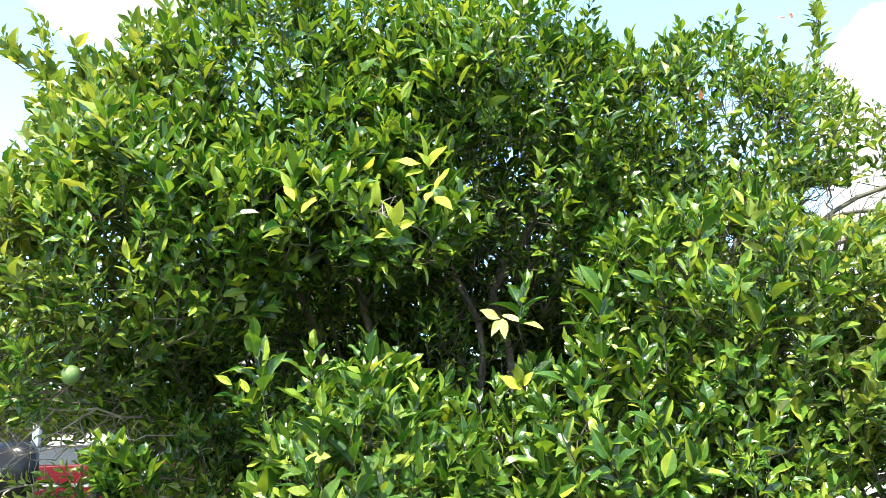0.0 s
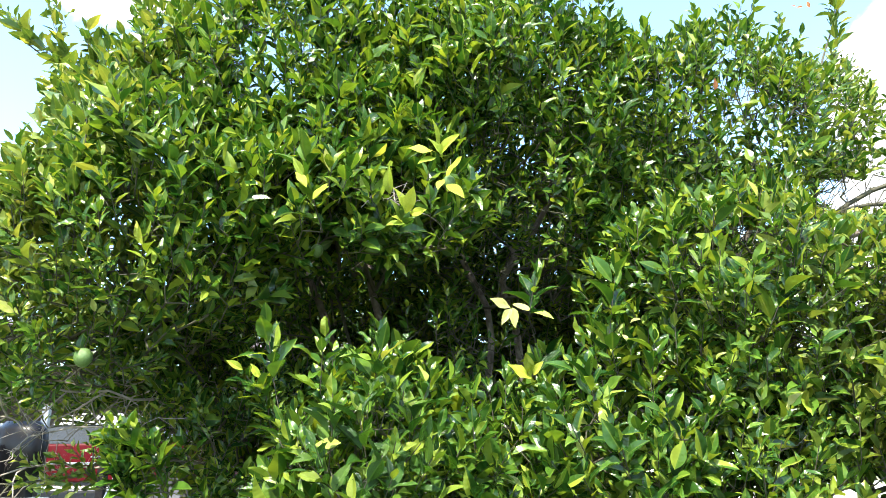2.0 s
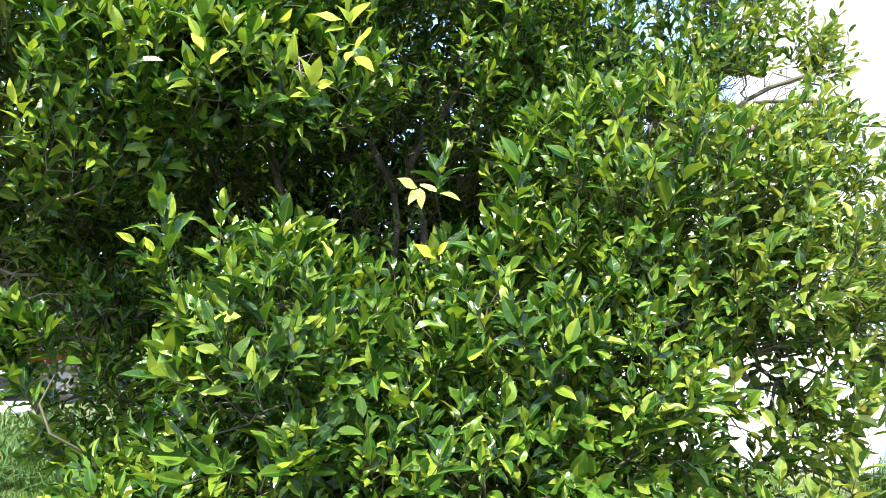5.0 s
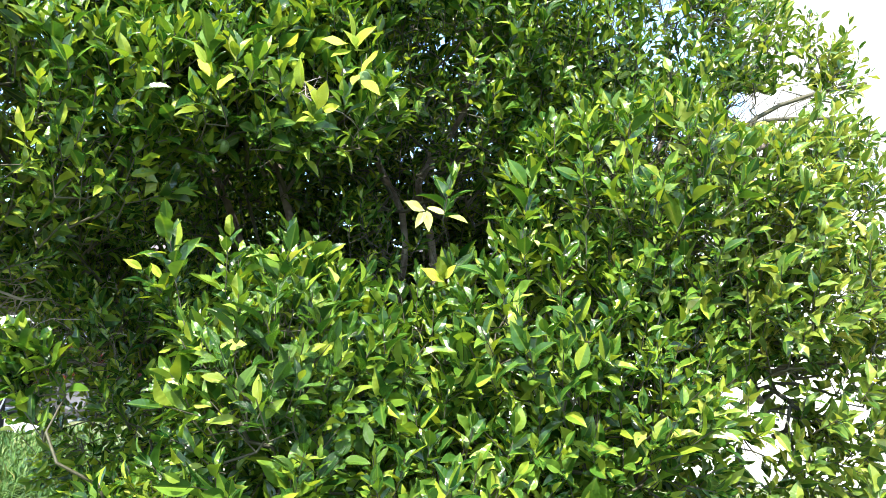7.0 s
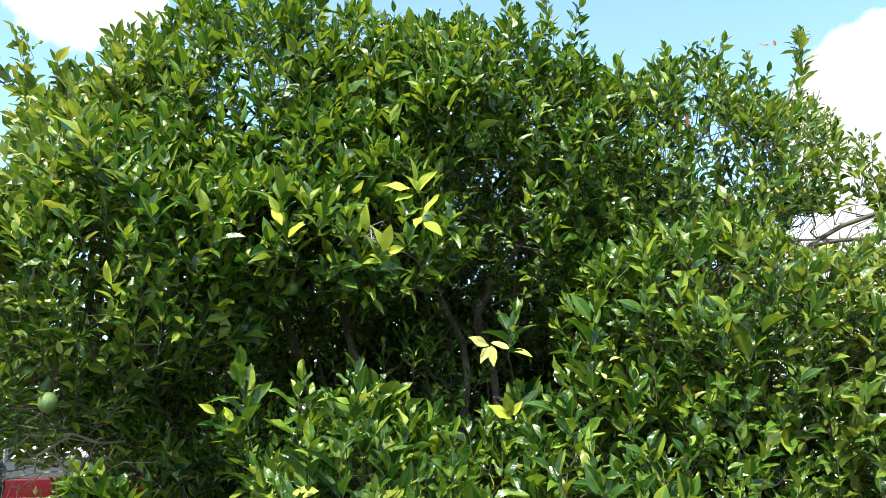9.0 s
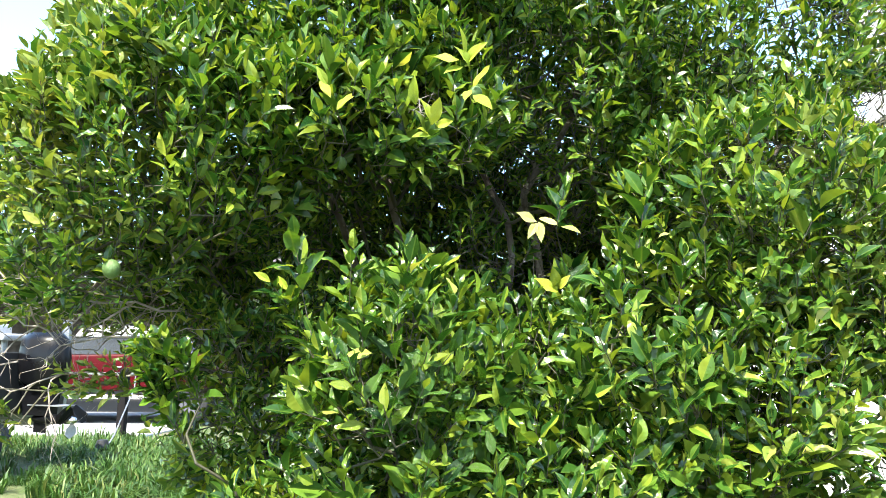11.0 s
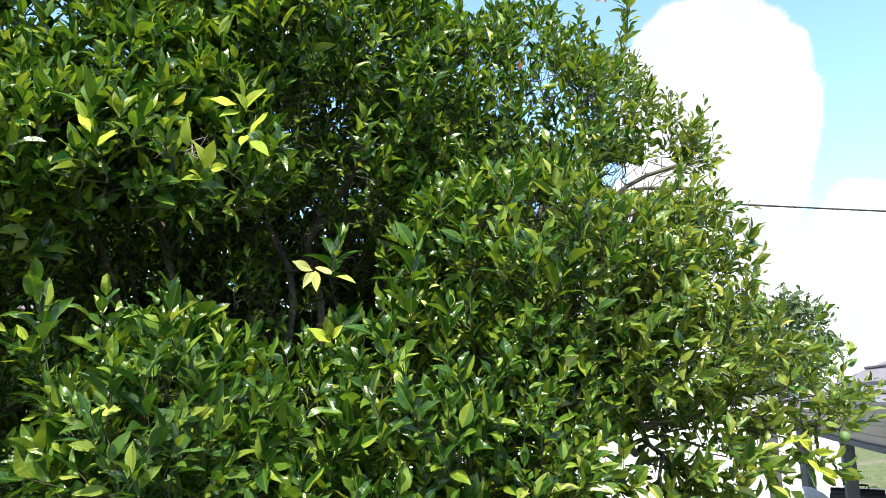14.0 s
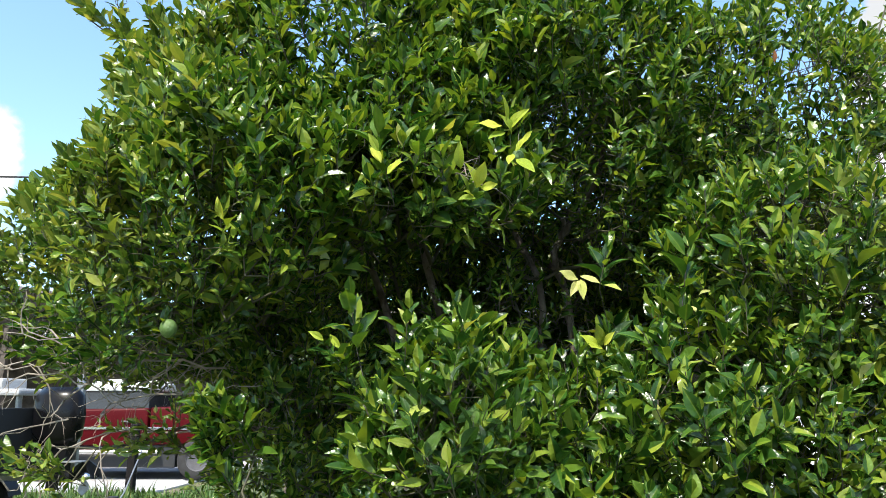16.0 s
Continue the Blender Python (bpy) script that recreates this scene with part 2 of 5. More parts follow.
def ground_mat():
    """Lawn with dry patches and a bare sandy spot."""
    m = bpy.data.materials.new("lawn_and_sand")
    m.use_nodes = True
    nt = m.node_tree
    n, l = nt.nodes.new, nt.links.new
    b = nt.nodes["Principled BSDF"]
    co = n("ShaderNodeTexCoord")
    a, f, g = n("ShaderNodeTexNoise"), n("ShaderNodeTexNoise"), n("ShaderNodeTexNoise")
    for t, s in ((a, 0.55), (f, 9.0), (g, 55.0)):
        t.inputs["Scale"].default_value, t.inputs["Detail"].default_value = s, 6
        l(co.outputs["Object"], t.inputs["Vector"])
    ramp = n("ShaderNodeValToRGB")
    for e, at, c in zip(ramp.color_ramp.elements, (0.3, 0.72), ((0.045, 0.074, 0.018), (0.13, 0.14, 0.055))):
        e.position, e.color = at, (*c, 1)
    l(f.outputs["Fac"], ramp.inputs["Fac"])
    sand = n("ShaderNodeValToRGB")
    for e, at, c in zip(sand.color_ramp.elements, (0.3, 0.7), ((0.11, 0.085, 0.062), (0.21, 0.175, 0.135))):
        e.position, e.color = at, (*c, 1)
    l(g.outputs["Fac"], sand.inputs["Fac"])
    where = n("ShaderNodeMapRange")
    where.inputs["From Min"].default_value, where.inputs["From Max"].default_value = 0.53, 0.62
    l(a.outputs["Fac"], where.inputs["Value"])
    # bare spot worn into the lawn
    far, fall, add = n("ShaderNodeVectorMath"), n("ShaderNodeMapRange"), n("ShaderNodeMath")
    far.operation, far.inputs[1].default_value = "DISTANCE", (-3.2, 6.5, 0)
    fall.inputs["From Min"].default_value, fall.inputs["From Max"].default_value = 0.3, 1.3
    fall.inputs["To Min"].default_value, fall.inputs["To Max"].default_value = 0.26, 0.0
    l(co.outputs["Object"], far.inputs[0])
    l(far.outputs["Value"], fall.inputs["Value"])
    l(a.outputs["Fac"], add.inputs[0])
    l(fall.outputs["Result"], add.inputs[1])
    l(add.outputs[0], where.inputs["Value"])
    mix = n("ShaderNodeMix")
    mix.data_type = "RGBA"
    l(where.outputs["Result"], mix.inputs["Factor"])
    l(ramp.outputs["Color"], mix.inputs["A"])
    l(sand.outputs["Color"], mix.inputs["B"])
    l(mix.outputs["Result"], b.inputs["Base Color"])
    b.inputs["Roughness"].default_value = 0.95
    bp = n("ShaderNodeBump")
    bp.inputs["Strength"].default_value, bp.inputs["Distance"].default_value = 0.7, 0.03
    l(g.outputs["Fac"], bp.inputs["Height"])
    l(bp.outputs["Normal"], b.inputs["Normal"])
    return m


GROUND = ground_mat()

# ---------- mesh helpers ----------


def part(name, bm, material, parent=None, label="", smooth=False):
    """Links a bmesh as one mesh object, under a thing or a part."""
    me = bpy.data.meshes.new(name)
    bm.to_mesh(me)
    bm.free()
    me.materials.append(material)
    if smooth:
        me.shade_smooth()
    ob = new(name, me)
    if parent:
        ob.parent = parent
    return tagged(ob, label)


def thing(name, at, label, category, group="", kind="", turn=0.0):
    ob = new(name)
    ob.matrix_world = pose(*at, 0, 0, turn)
    return tagged(ob, label, category, group, kind)


def box(bm, lo, hi, bevel=0.0, turn=None):
    """An upright block from corner to corner, with eased edges."""
    lo, hi = Vector(lo), Vector(hi)
    m = Matrix.Translation((lo + hi) / 2) @ Matrix.Diagonal((*(hi - lo), 1))
    if turn is not None:
        m = turn @ m
    made = bmesh.ops.create_cube(bm, size=1, matrix=m)["verts"]
    if bevel:
        edges = list({e for v in made for e in v.link_edges})
        bmesh.ops.bevel(bm, geom=edges, offset=bevel, segments=2, affect="EDGES", profile=0.6)
    return bm


def tube(bm, points, radii, sides=8, cap=True):
    """A tapered tube along points."""
    points = [Vector(p) for p in points]
    rings = []
    side = None
    for i, p in enumerate(points):
        way = (points[min(i + 1, len(points) - 1)] - points[max(i - 1, 0)]).normalized()
        if side is None:
            side = way.orthogonal().normalized()
        side = (side - way * side.dot(way)).normalized()
        up = way.cross(side)
        r = radii[i] if hasattr(radii, "__len__") else radii
        rings.append([bm.verts.new(p + (side * math.cos(a) + up * math.sin(a)) * r) for a in (2 * math.pi * k / sides for k in range(sides))])
    for a, b in zip(rings, rings[1:]):
        for k in range(sides):
            bm.faces.new((a[k], a[(k + 1) % sides], b[(k + 1) % sides], b[k]))
    if cap:
        bm.faces.new(rings[0][::-1])
        bm.faces.new(rings[-1])
    return bm


def lathe(bm, profile, sides=20, m=Matrix()):
    """Turns (radius, height) pairs about the z axis."""
    rings = []
    for r, z in profile:
        if r < 1e-6:
            rings.append([bm.verts.new(m @ Vector((0, 0, z)))])
        else:
            rings.append([bm.verts.new(m @ Vector((r * math.cos(a), r * math.sin(a), z))) for a in (2 * math.pi * k / sides for k in range(sides))])
    for a, b in zip(rings, rings[1:]):
        for k in range(sides):
            q = [a[k % len(a)], a[(k + 1) % len(a)], b[(k + 1) % len(b)], b[k % len(b)]]
            q = list(dict.fromkeys(q))
            if len(q) > 2:
                bm.faces.new(q)
    return bm


def loft(bm, sections, cap=True):
    """Skins closed outlines that have the same number of points."""
    rings = [[bm.verts.new(p) for p in s] for s in sections]
    for a, b in zip(rings, rings[1:]):
        for k in range(len(a)):
            bm.faces.new((a[k], a[(k + 1) % len(a)], b[(k + 1) % len(b)], b[k]))
    if cap:
        bm.faces.new(rings[0][::-1])
        bm.faces.new(rings[-1])
    bmesh.ops.recalc_face_normals(bm, faces=bm.faces[:])
    return bm


def mesh_of(name, verts, faces, material, uv=None, smooth=True, crease=None):
    """A mesh from arrays; uv: one pair for each vertex; crease: true for the vertices of a sharp fold."""
    me = bpy.data.meshes.new(name)
    verts, faces = np.asarray(verts, np.float32), np.asarray(faces, np.int32)
    me.vertices.add(len(verts))
    me.vertices.foreach_set("co", verts.ravel())
    k = faces.shape[1]
    me.loops.add(faces.size)
    me.loops.foreach_set("vertex_index", faces.ravel())
    me.polygons.add(len(faces))
    me.polygons.foreach_set("loop_start", np.arange(0, faces.size, k, dtype=np.int32))
    me.update(calc_edges=True)
    if uv is not None:
        layer = me.uv_layers.new(name="blade")
        layer.data.foreach_set("uv", np.asarray(uv, np.float32)[faces.ravel()].ravel())
    if smooth:
        me.shade_smooth()
    if crease is not None:
        ends = np.zeros(len(me.edges) * 2, np.int32)
        me.edges.foreach_get("vertices", ends)
        folded = np.asarray(crease)[ends.reshape(-1, 2)].all(1)
        me.attributes.new("sharp_edge", "BOOLEAN", "EDGE").data.foreach_set("value", folded)
    me.materials.append(material)
    me.validate()
    return me


# ---------- ground ----------


def make_ground():
    n, bm = 60, bmesh.new()
    # fine near the tree, coarse towards the horizon
    axis = [math.copysign(abs(k / 30) ** 3.2 * 900 + abs(k / 30) * 12, k) for k in range(-30, 31)]
    grid = [[bm.verts.new((x, y + 4, 0.0 if math.hypot(x, y) < 16 else 0.5 * noise.noise((x * 0.02, y * 0.02, 0)))) for x in axis] for y in axis]
    for a, b in zip(grid, grid[1:]):
        for k in range(n):
            bm.faces.new((a[k], a[k + 1], b[k + 1], b[k]))
    return tagged(part("ground", bm, GROUND), "mown lawn with dry tufts and bare sandy spots", "ground", kind="structure")


make_ground()


def make_driveway():
    drive = thing("pavement", (0, 0, 0), "pale sunlit concrete driveway of poured slabs", "driveway", kind="structure")
    for k in range(4):
        bm = bmesh.new()
        box(bm, (-14.0 + 2.02 * k, 12.9, -0.12), (-12.0 + 2.02 * k, 20.5, 0.035), 0.012)
        part("concrete_slab", bm, CONCRETE, drive)


make_driveway()


def grass_patch(name, label, centres, count, tall, seed, tuft_of=26, wide=0.006):
    """Arching blades in tufts round the given centres (x, y, spread x, spread y)."""
    rng = np.random.default_rng(seed)
    tufts = count // tuft_of + 1
    of = np.arange(count) // tuft_of
    c = np.array(centres)[rng.integers(0, len(centres), tufts)]
    middle = c[:, :2] + rng.normal(size=(tufts, 2)) * c[:, 2:] * 0.6
    vigour = rng.uniform(0.45, 1.3, tufts)
    sway = rng.normal(size=(tufts, 2)) * 0.5
    off = rng.normal(size=(count, 2)) * 0.045
    at = middle[of] + off
    h = tall * vigour[of] * rng.uniform(0.5, 1.15, count)
    head = off / 0.045 + sway[of] + rng.normal(size=(count, 2)) * 0.5
    a = np.arctan2(head[:, 1], head[:, 0])
    lean = rng.uniform(0.25, 1.15, count)
    w = wide * rng.uniform(0.6, 1.3, count)
    base = np.c_[at, np.full(count, -0.005)]
    out = np.c_[np.cos(a), np.sin(a), np.zeros(count)]
    across = np.c_[-np.sin(a), np.cos(a), np.zeros(count)] * w[:, None]
    up = np.array([0, 0, 1.0])
    mid = base + up * (h * (0.62 - 0.12 * lean))[:, None] + out * (h * lean * 0.3)[:, None]
    tip = base + up * (h * (1 - 0.62 * lean))[:, None] + out * (h * lean * 0.9)[:, None]
    verts = np.stack([base - across, base + across, mid - across * 0.9, mid + across * 0.9, tip], 1).reshape(-1, 3)
    first = np.arange(count)[:, None] * 5
    faces = np.concatenate([first + f for f in ([0, 1, 3], [0, 3, 2], [2, 3, 4])])
    uv = np.tile([[-0.5, 0], [0.5, 0], [-0.4, 0.6], [0.4, 0.6], [0, 1]], (count, 1))
    ob = new(name, mesh_of(name, verts, faces, GRASS, uv))
    return tagged(ob, label, "grass", kind="stuff")


grass_patch("long_grass", "long unmown green grass beside the driveway", [(-3.7, 8.5, 0.9, 0.9), (-2.7, 8.1, 0.9, 0.7), (-4.6, 9.6, 1.0, 1.1), (-2.4, 9.4, 1.2, 1.2), (-5.6, 11.0, 1.3, 1.0)], 34000, 0.34, 5, 34, 0.009)
grass_patch("lawn_grass", "short sunlit lawn grass under the tree", [(0.5, 3.6, 2.0, 1.2), (3.6, 6.2, 1.4, 1.2), (-2.5, 5.6, 1.4, 0.9), (-3.2, 7.2, 1.0, 0.5), (5.6, 5.2, 1.5, 1.3), (7.5, 7.5, 2.0, 2.5), (10.5, 11.0, 4.0, 4.0)], 38000, 0.085, 6, 14, 0.004)
grass_patch("grass_tuft", "tall dark grass tuft at the foot of a post", [(4.95, 6.75, 0.22, 0.16)], 900, 0.42, 7)

# ---------- the orange tree ----------
# crown masses: centre, radii, sprays for each square metre
UPPER_LOBES = [
    ((-0.58, 2.80, 2.70), (0.78, 0.75, 0.66), 1.0),
    ((0.12, 2.80, 2.66), (0.60, 0.75, 0.60), 1.35),
    ((0.86, 2.62, 2.50), (0.46, 0.56, 0.52), 0.9),
    ((-1.06, 2.36, 2.62), (0.30, 0.28, 0.26), 1.1),
    ((1.08, 2.42, 2.57), (0.27, 0.30, 0.23), 0.8),
    ((1.28, 2.28, 2.50), (0.20, 0.16, 0.11), 1.0),
    ((1.29, 2.48, 2.70), (0.11, 0.13, 0.23), 1.2),
    ((1.40, 2.20, 2.42), (0.08, 0.10, 0.08), 0.9),
    ((1.02, 2.20, 1.98), (0.36, 0.40, 0.36), 1.1),
    ((1.25, 2.08, 2.00), (0.215, 0.24, 0.22), 0.9),
    ((0.64, 1.98, 1.42), (0.23, 0.36, 0.32), 1.0),
    ((1.02, 2.04, 1.74), (0.34, 0.34, 0.20), 0.8),
    ((1.24, 1.96, 1.74), (0.23, 0.22, 0.15), 0.7),
]
FRONT_LOBES = [
    ((-0.18, 1.84, 1.44), (0.24, 0.32, 0.33), 1.3),
    ((0.08, 1.87, 1.20), (0.36, 0.36, 0.30), 1.25),
    ((0.08, 1.90, 1.54), (0.20, 0.26, 0.13), 1.2),
    ((0.50, 2.00, 1.50), (0.34, 0.38, 0.38), 1.2),
    ((0.80, 2.04, 1.92), (0.40, 0.34, 0.34), 1.2),
    ((0.14, 1.98, 0.98), (0.64, 0.42, 0.40), 1.1),
    ((-0.38, 1.84, 1.06), (0.25, 0.28, 0.24), 1.1),
    ((-0.88, 2.24, 2.26), (0.46, 0.44, 0.40), 1.1),
    ((-0.90, 1.99, 2.10), (0.42, 0.27, 0.24), 1.15),
    ((-1.04, 1.99, 1.87), (0.26, 0.20, 0.15), 0.7),
    ((-1.34, 2.66, 2.06), (0.60, 0.50, 0.38), 1.0),
    ((-0.36, 2.40, 2.50), (0.60, 0.40, 0.30), 1.2),
    ((-0.42, 2.10, 2.23), (0.52, 0.26, 0.17), 1.3),
]
INNER_LOBES = [
    ((0.46, 2.45, 2.56), (0.46, 0.36, 0.40), 1.1),
    ((-0.72, 2.55, 1.56), (0.33, 0.36, 0.46), 1.4),
    ((0.20, 3.70, 2.45), (1.30, 0.60, 0.80), 1.35),
    ((-0.46, 2.02, 0.99), (0.27, 0.33, 0.28), 1.1),
    ((-0.08, 2.36, 1.86), (0.24, 0.16, 0.15), 1.4),
    ((1.50, 1.92, 1.60), (0.24, 0.12, 0.11), 0.7),
    ((1.08, 1.96, 1.44), (0.30, 0.20, 0.16), 0.30),
    ((1.20, 1.92, 1.14), (0.26, 0.18, 0.10), 0.45),
    ((0.10, 3.10, 1.25), (0.95, 0.55, 0.58), 0.6),
    ((0.10, 3.62, 1.70), (1.00, 0.40, 0.55), 0.5),
    ((-0.88, 2.72, 1.76), (0.34, 0.30, 0.30), 1.5),
]
LOBES = UPPER_LOBES + FRONT_LOBES + INNER_LOBES
# open pockets inside the crown, where limbs and shade show
POCKETS = [((1.27, 2.18, 2.30), (0.23, 0.30, 0.075)), ((-0.15, 2.60, 1.98), (0.66, 0.60, 0.25)), ((0.16, 2.55, 2.34), (0.24, 0.50, 0.32)), ((0.15, 2.45, 1.75), (0.5, 0.40, 0.16)), ((0.86, 2.30, 2.12), (0.22, 0.40, 0.08))]
FORK = (-0.22, 2.95, 0.60)
MAIN_BOUGHS = [
    [(-0.22, 2.98, 0.0), (-0.24, 2.97, 0.3), FORK],
    [FORK, (-0.40, 2.90, 1.45), (-0.50, 2.85, 1.95), (-0.66, 2.80, 2.38), (-0.80, 2.62, 2.90)],
    [FORK, (-0.36, 2.92, 1.50), (-0.44, 2.86, 1.98), (-0.54, 2.80, 2.40), (-0.52, 2.65, 2.95)],
    [FORK, (-0.24, 2.90, 1.50), (-0.29, 2.84, 1.95), (-0.37, 2.78, 2.36), (-0.22, 2.70, 3.00)],
    [FORK, (0.00, 2.95, 1.40), (0.12, 2.88, 1.98), (0.02, 2.84, 2.25), (-0.08, 2.80, 2.50), (0.00, 2.80, 2.95)],
    [FORK, (0.20, 2.92, 1.45), (0.22, 2.88, 1.98), (0.16, 2.84, 2.20), (0.34, 2.80, 2.50), (0.42, 2.75, 2.95)],
    [FORK, (0.48, 2.85, 1.45), (0.88, 2.62, 2.05), (1.15, 2.52, 2.60)],
]
SIDE_BOUGHS = [
    [FORK, (0.60, 2.55, 1.15), (1.05, 2.10, 1.50), (1.46, 1.85, 1.54)],
    [FORK, (-0.62, 2.92, 1.30), (-0.98, 2.78, 1.80), (-1.12, 2.40, 2.20)],
    [FORK, (-0.10, 2.55, 1.00), (-0.20, 2.12, 1.30)],
    [FORK, (0.20, 2.50, 0.98), (0.50, 2.12, 1.35)],
    [FORK, (0.10, 3.35, 1.50), (0.40, 3.75, 2.40)],
    [(0.86, 2.62, 2.02), (1.05, 2.25, 2.20), (1.25, 2.18, 2.32), (1.50, 2.14, 2.40)],
    [(0.86, 2.62, 2.02), (1.10, 2.22, 2.24), (1.30, 2.18, 2.28), (1.50, 2.14, 2.27)],
    [(0.70, 2.70, 1.80), (0.95, 2.24, 2.10), (1.22, 2.18, 2.20), (1.42, 2.10, 2.21)],
    [FORK, (-0.70, 3.00, 1.40), (-1.20, 2.82, 2.20)],
]
BOUGHS = MAIN_BOUGHS + SIDE_BOUGHS
RNG = np.random.default_rng(11)
# spots of fruit and odd leaves, kept free of shoots towards camera and sun
VIEW_SPOTS = [Vector(p) for p in ((-0.92, 1.85, 1.80), (-0.14, 1.95, 2.18), (-0.38, 2.0, 2.11), (0.12, 2.04, 1.96), (0.18, 2.04, 1.94), (0.24, 2.04, 1.94), (0.24, 1.92, 1.77), (0.43, 1.93, 1.87), (-0.92, 1.86, 2.34),
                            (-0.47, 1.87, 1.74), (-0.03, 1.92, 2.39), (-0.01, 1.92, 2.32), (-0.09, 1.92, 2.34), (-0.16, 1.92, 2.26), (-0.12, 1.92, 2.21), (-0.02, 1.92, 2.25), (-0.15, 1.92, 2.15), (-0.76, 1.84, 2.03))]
TO_CAMERA = Vector((0.05, -0.97, -0.12)).normalized()


def within(p, shape):
    c, r = shape[0], shape[1]
    return math.sqrt(sum(((p[k] - c[k]) / r[k]) ** 2 for k in range(3)))


# front shoots placed to fit the camera's view: foot, lean from upright in degrees, leaf length
BOLD_SHOOTS = [
    (0.74, 1.74, 1.88, 20, 0.100), (0.32, 1.72, 1.69, -12, 0.085), (0.38, 1.76, 1.92, 5, 0.085), (0.64, 1.80, 2.10, 0, 0.085),
    (-0.74, 1.86, 1.99, 0, 0.090), (-0.41, 1.72, 1.78, -5, 0.095), (-0.28, 1.66, 1.75, 5, 0.090), (-0.16, 1.66, 1.74, 12, 0.090),
    (-0.17, 1.58, 1.60, -8, 0.088), (0.20, 1.86, 1.95, 10, 0.080), (-0.73, 1.96, 2.07, -5, 0.075),
    (-0.39, 1.95, 2.23, 25, 0.085), (-0.97, 2.00, 2.43, -15, 0.080), (-0.72, 1.98, 2.36, 8, 0.080), (-0.52, 2.02, 2.44, 15, 0.085),
]


def spray_sites():
    """Places and directions of the leafy shoots."""
    sites, cells = [], {}
    bold = [Vector(row[:3]) for row in BOLD_SHOOTS]
    for c, r, dense in LOBES:
        area = 4 * math.pi * ((r[0] * r[1]) ** 1.6 / 3 + (r[0] * r[2]) ** 1.6 / 3 + (r[1] * r[2]) ** 1.6 / 3) ** (1 / 1.6)
        for k in range(int(area * SHOOTS * dense)):
            u = Vector(RNG.normal(size=3)).normalized()
            deep = RNG.random()
            s = RNG.uniform(0.86, 1.06) if deep < 0.72 else RNG.uniform(0.45, 0.86)
            p = Vector((c[0] + u.x * r[0] * s, c[1] + u.y * r[1] * s, c[2] + u.z * r[2] * s))
            # the surface swells and dips in hand-sized clumps
            s *= 1 + 0.17 * noise.noise(p * 4.3) + 0.08 * noise.noise(p * 9.0 + Vector((7, 3, 1)))
            p = Vector((c[0] + u.x * r[0] * s, c[1] + u.y * r[1] * s, c[2] + u.z * r[2] * s))
            # drop shoots that would hide these spots from the camera
            if any(p.y < q.y + 0.02 and (p - q - TO_CAMERA * max(0.0, min(0.45, (p - q).dot(TO_CAMERA)))).length < 0.045 for q in VIEW_SPOTS):
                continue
            # drop shoots that would keep the sun off these spots
            if any(p.z > q.z and (p - q - SUN * min(0.35, (p - q).dot(SUN))).length < 0.042 for q in VIEW_SPOTS):
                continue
            if p.y < 1.42 or p.z < 0.62:
                continue
            if any((p - q).length < 0.07 for q in bold):
                continue
            depth = min(within(p, lobe) for lobe in LOBES)
            if depth < 0.78 and RNG.random() < (0.55 if p.x > 0.6 and p.z < 2.3 else 0.58 if 2.3 < p.z < 3.0 and -0.6 < p.x < 0.7 else 0.80 if p.z > 2.0 and p.y < 3.1 else 0.74 if p.y < 3.1 else 0.45) or p.y > 4.0 and RNG.random() < 0.6:
                continue
            if within(p, POCKETS[0]) < 1 or within(p, POCKETS[2]) < 1 and RNG.random() < 0.5 or any(within(p, q) < 1 for q in POCKETS) and RNG.random() < 0.84:
                continue
            if noise.noise(p * 3.1) < (-0.22 if p.z > 2.5 and p.y > 2.3 else -0.30) and RNG.random() < (0.3 if p.x > 0.6 and p.z < 2.2 else 0.75):
                continue
            if p.y > 3.05 and noise.noise(p * 2.6 + Vector((4, 1, 6))) < (-0.40 if p.x < 0.6 and p.z < 2.9 else -0.24):
                continue
            if p.y < 2.6 and noise.noise(p * 7.5 + Vector((2, 5, 9))) < -0.10 and RNG.random() < 0.7:
                continue
            gap = (0.036 if p.x > 0.55 and p.z > 1.5 else 0.038) if p.y < 2.6 else 0.048
            if p.x < -0.45 and p.z < 1.88 and p.y > 2.0:
                gap = 0.037
            key = tuple(int(v // 0.08) for v in p)
            near = (q for dx in (-1, 0, 1) for dy in (-1, 0, 1) for dz in (-1, 0, 1) for q in cells.get((key[0] + dx, key[1] + dy, key[2] + dz), ()))
            if any((q - p).length < gap for q in near):
                continue
            cells.setdefault(key, []).append(p)
            out = Vector((u.x / r[0], u.y / r[1], u.z / r[2])).normalized()
            lift = 0.85 if p.z > 1.3 else 0.3
            way = (out * 0.75 + Vector((0, 0, lift)) + Vector(RNG.normal(size=3)) * 0.25).normalized()
            sites.append((p, way))
    return sites


SHOOTS = 600
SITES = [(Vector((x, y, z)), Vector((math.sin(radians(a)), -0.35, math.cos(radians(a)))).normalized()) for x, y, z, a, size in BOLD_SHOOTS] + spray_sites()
# leafless twigs that criss-cross the shaded hollows
TWIGS = []
for c, r in POCKETS[1:]:
    for k in range(150):
        u = Vector((RNG.uniform(-1, 1), RNG.uniform(-0.3, 1), RNG.uniform(-1, 1)))
        TWIGS.append((Vector((c[0] + u.x * r[0], c[1] + u.y * r[1] * 0.9, c[2] + u.z * r[2])), Vector(RNG.normal(size=3) + np.array((0, -0.3, 0.5))).normalized()))
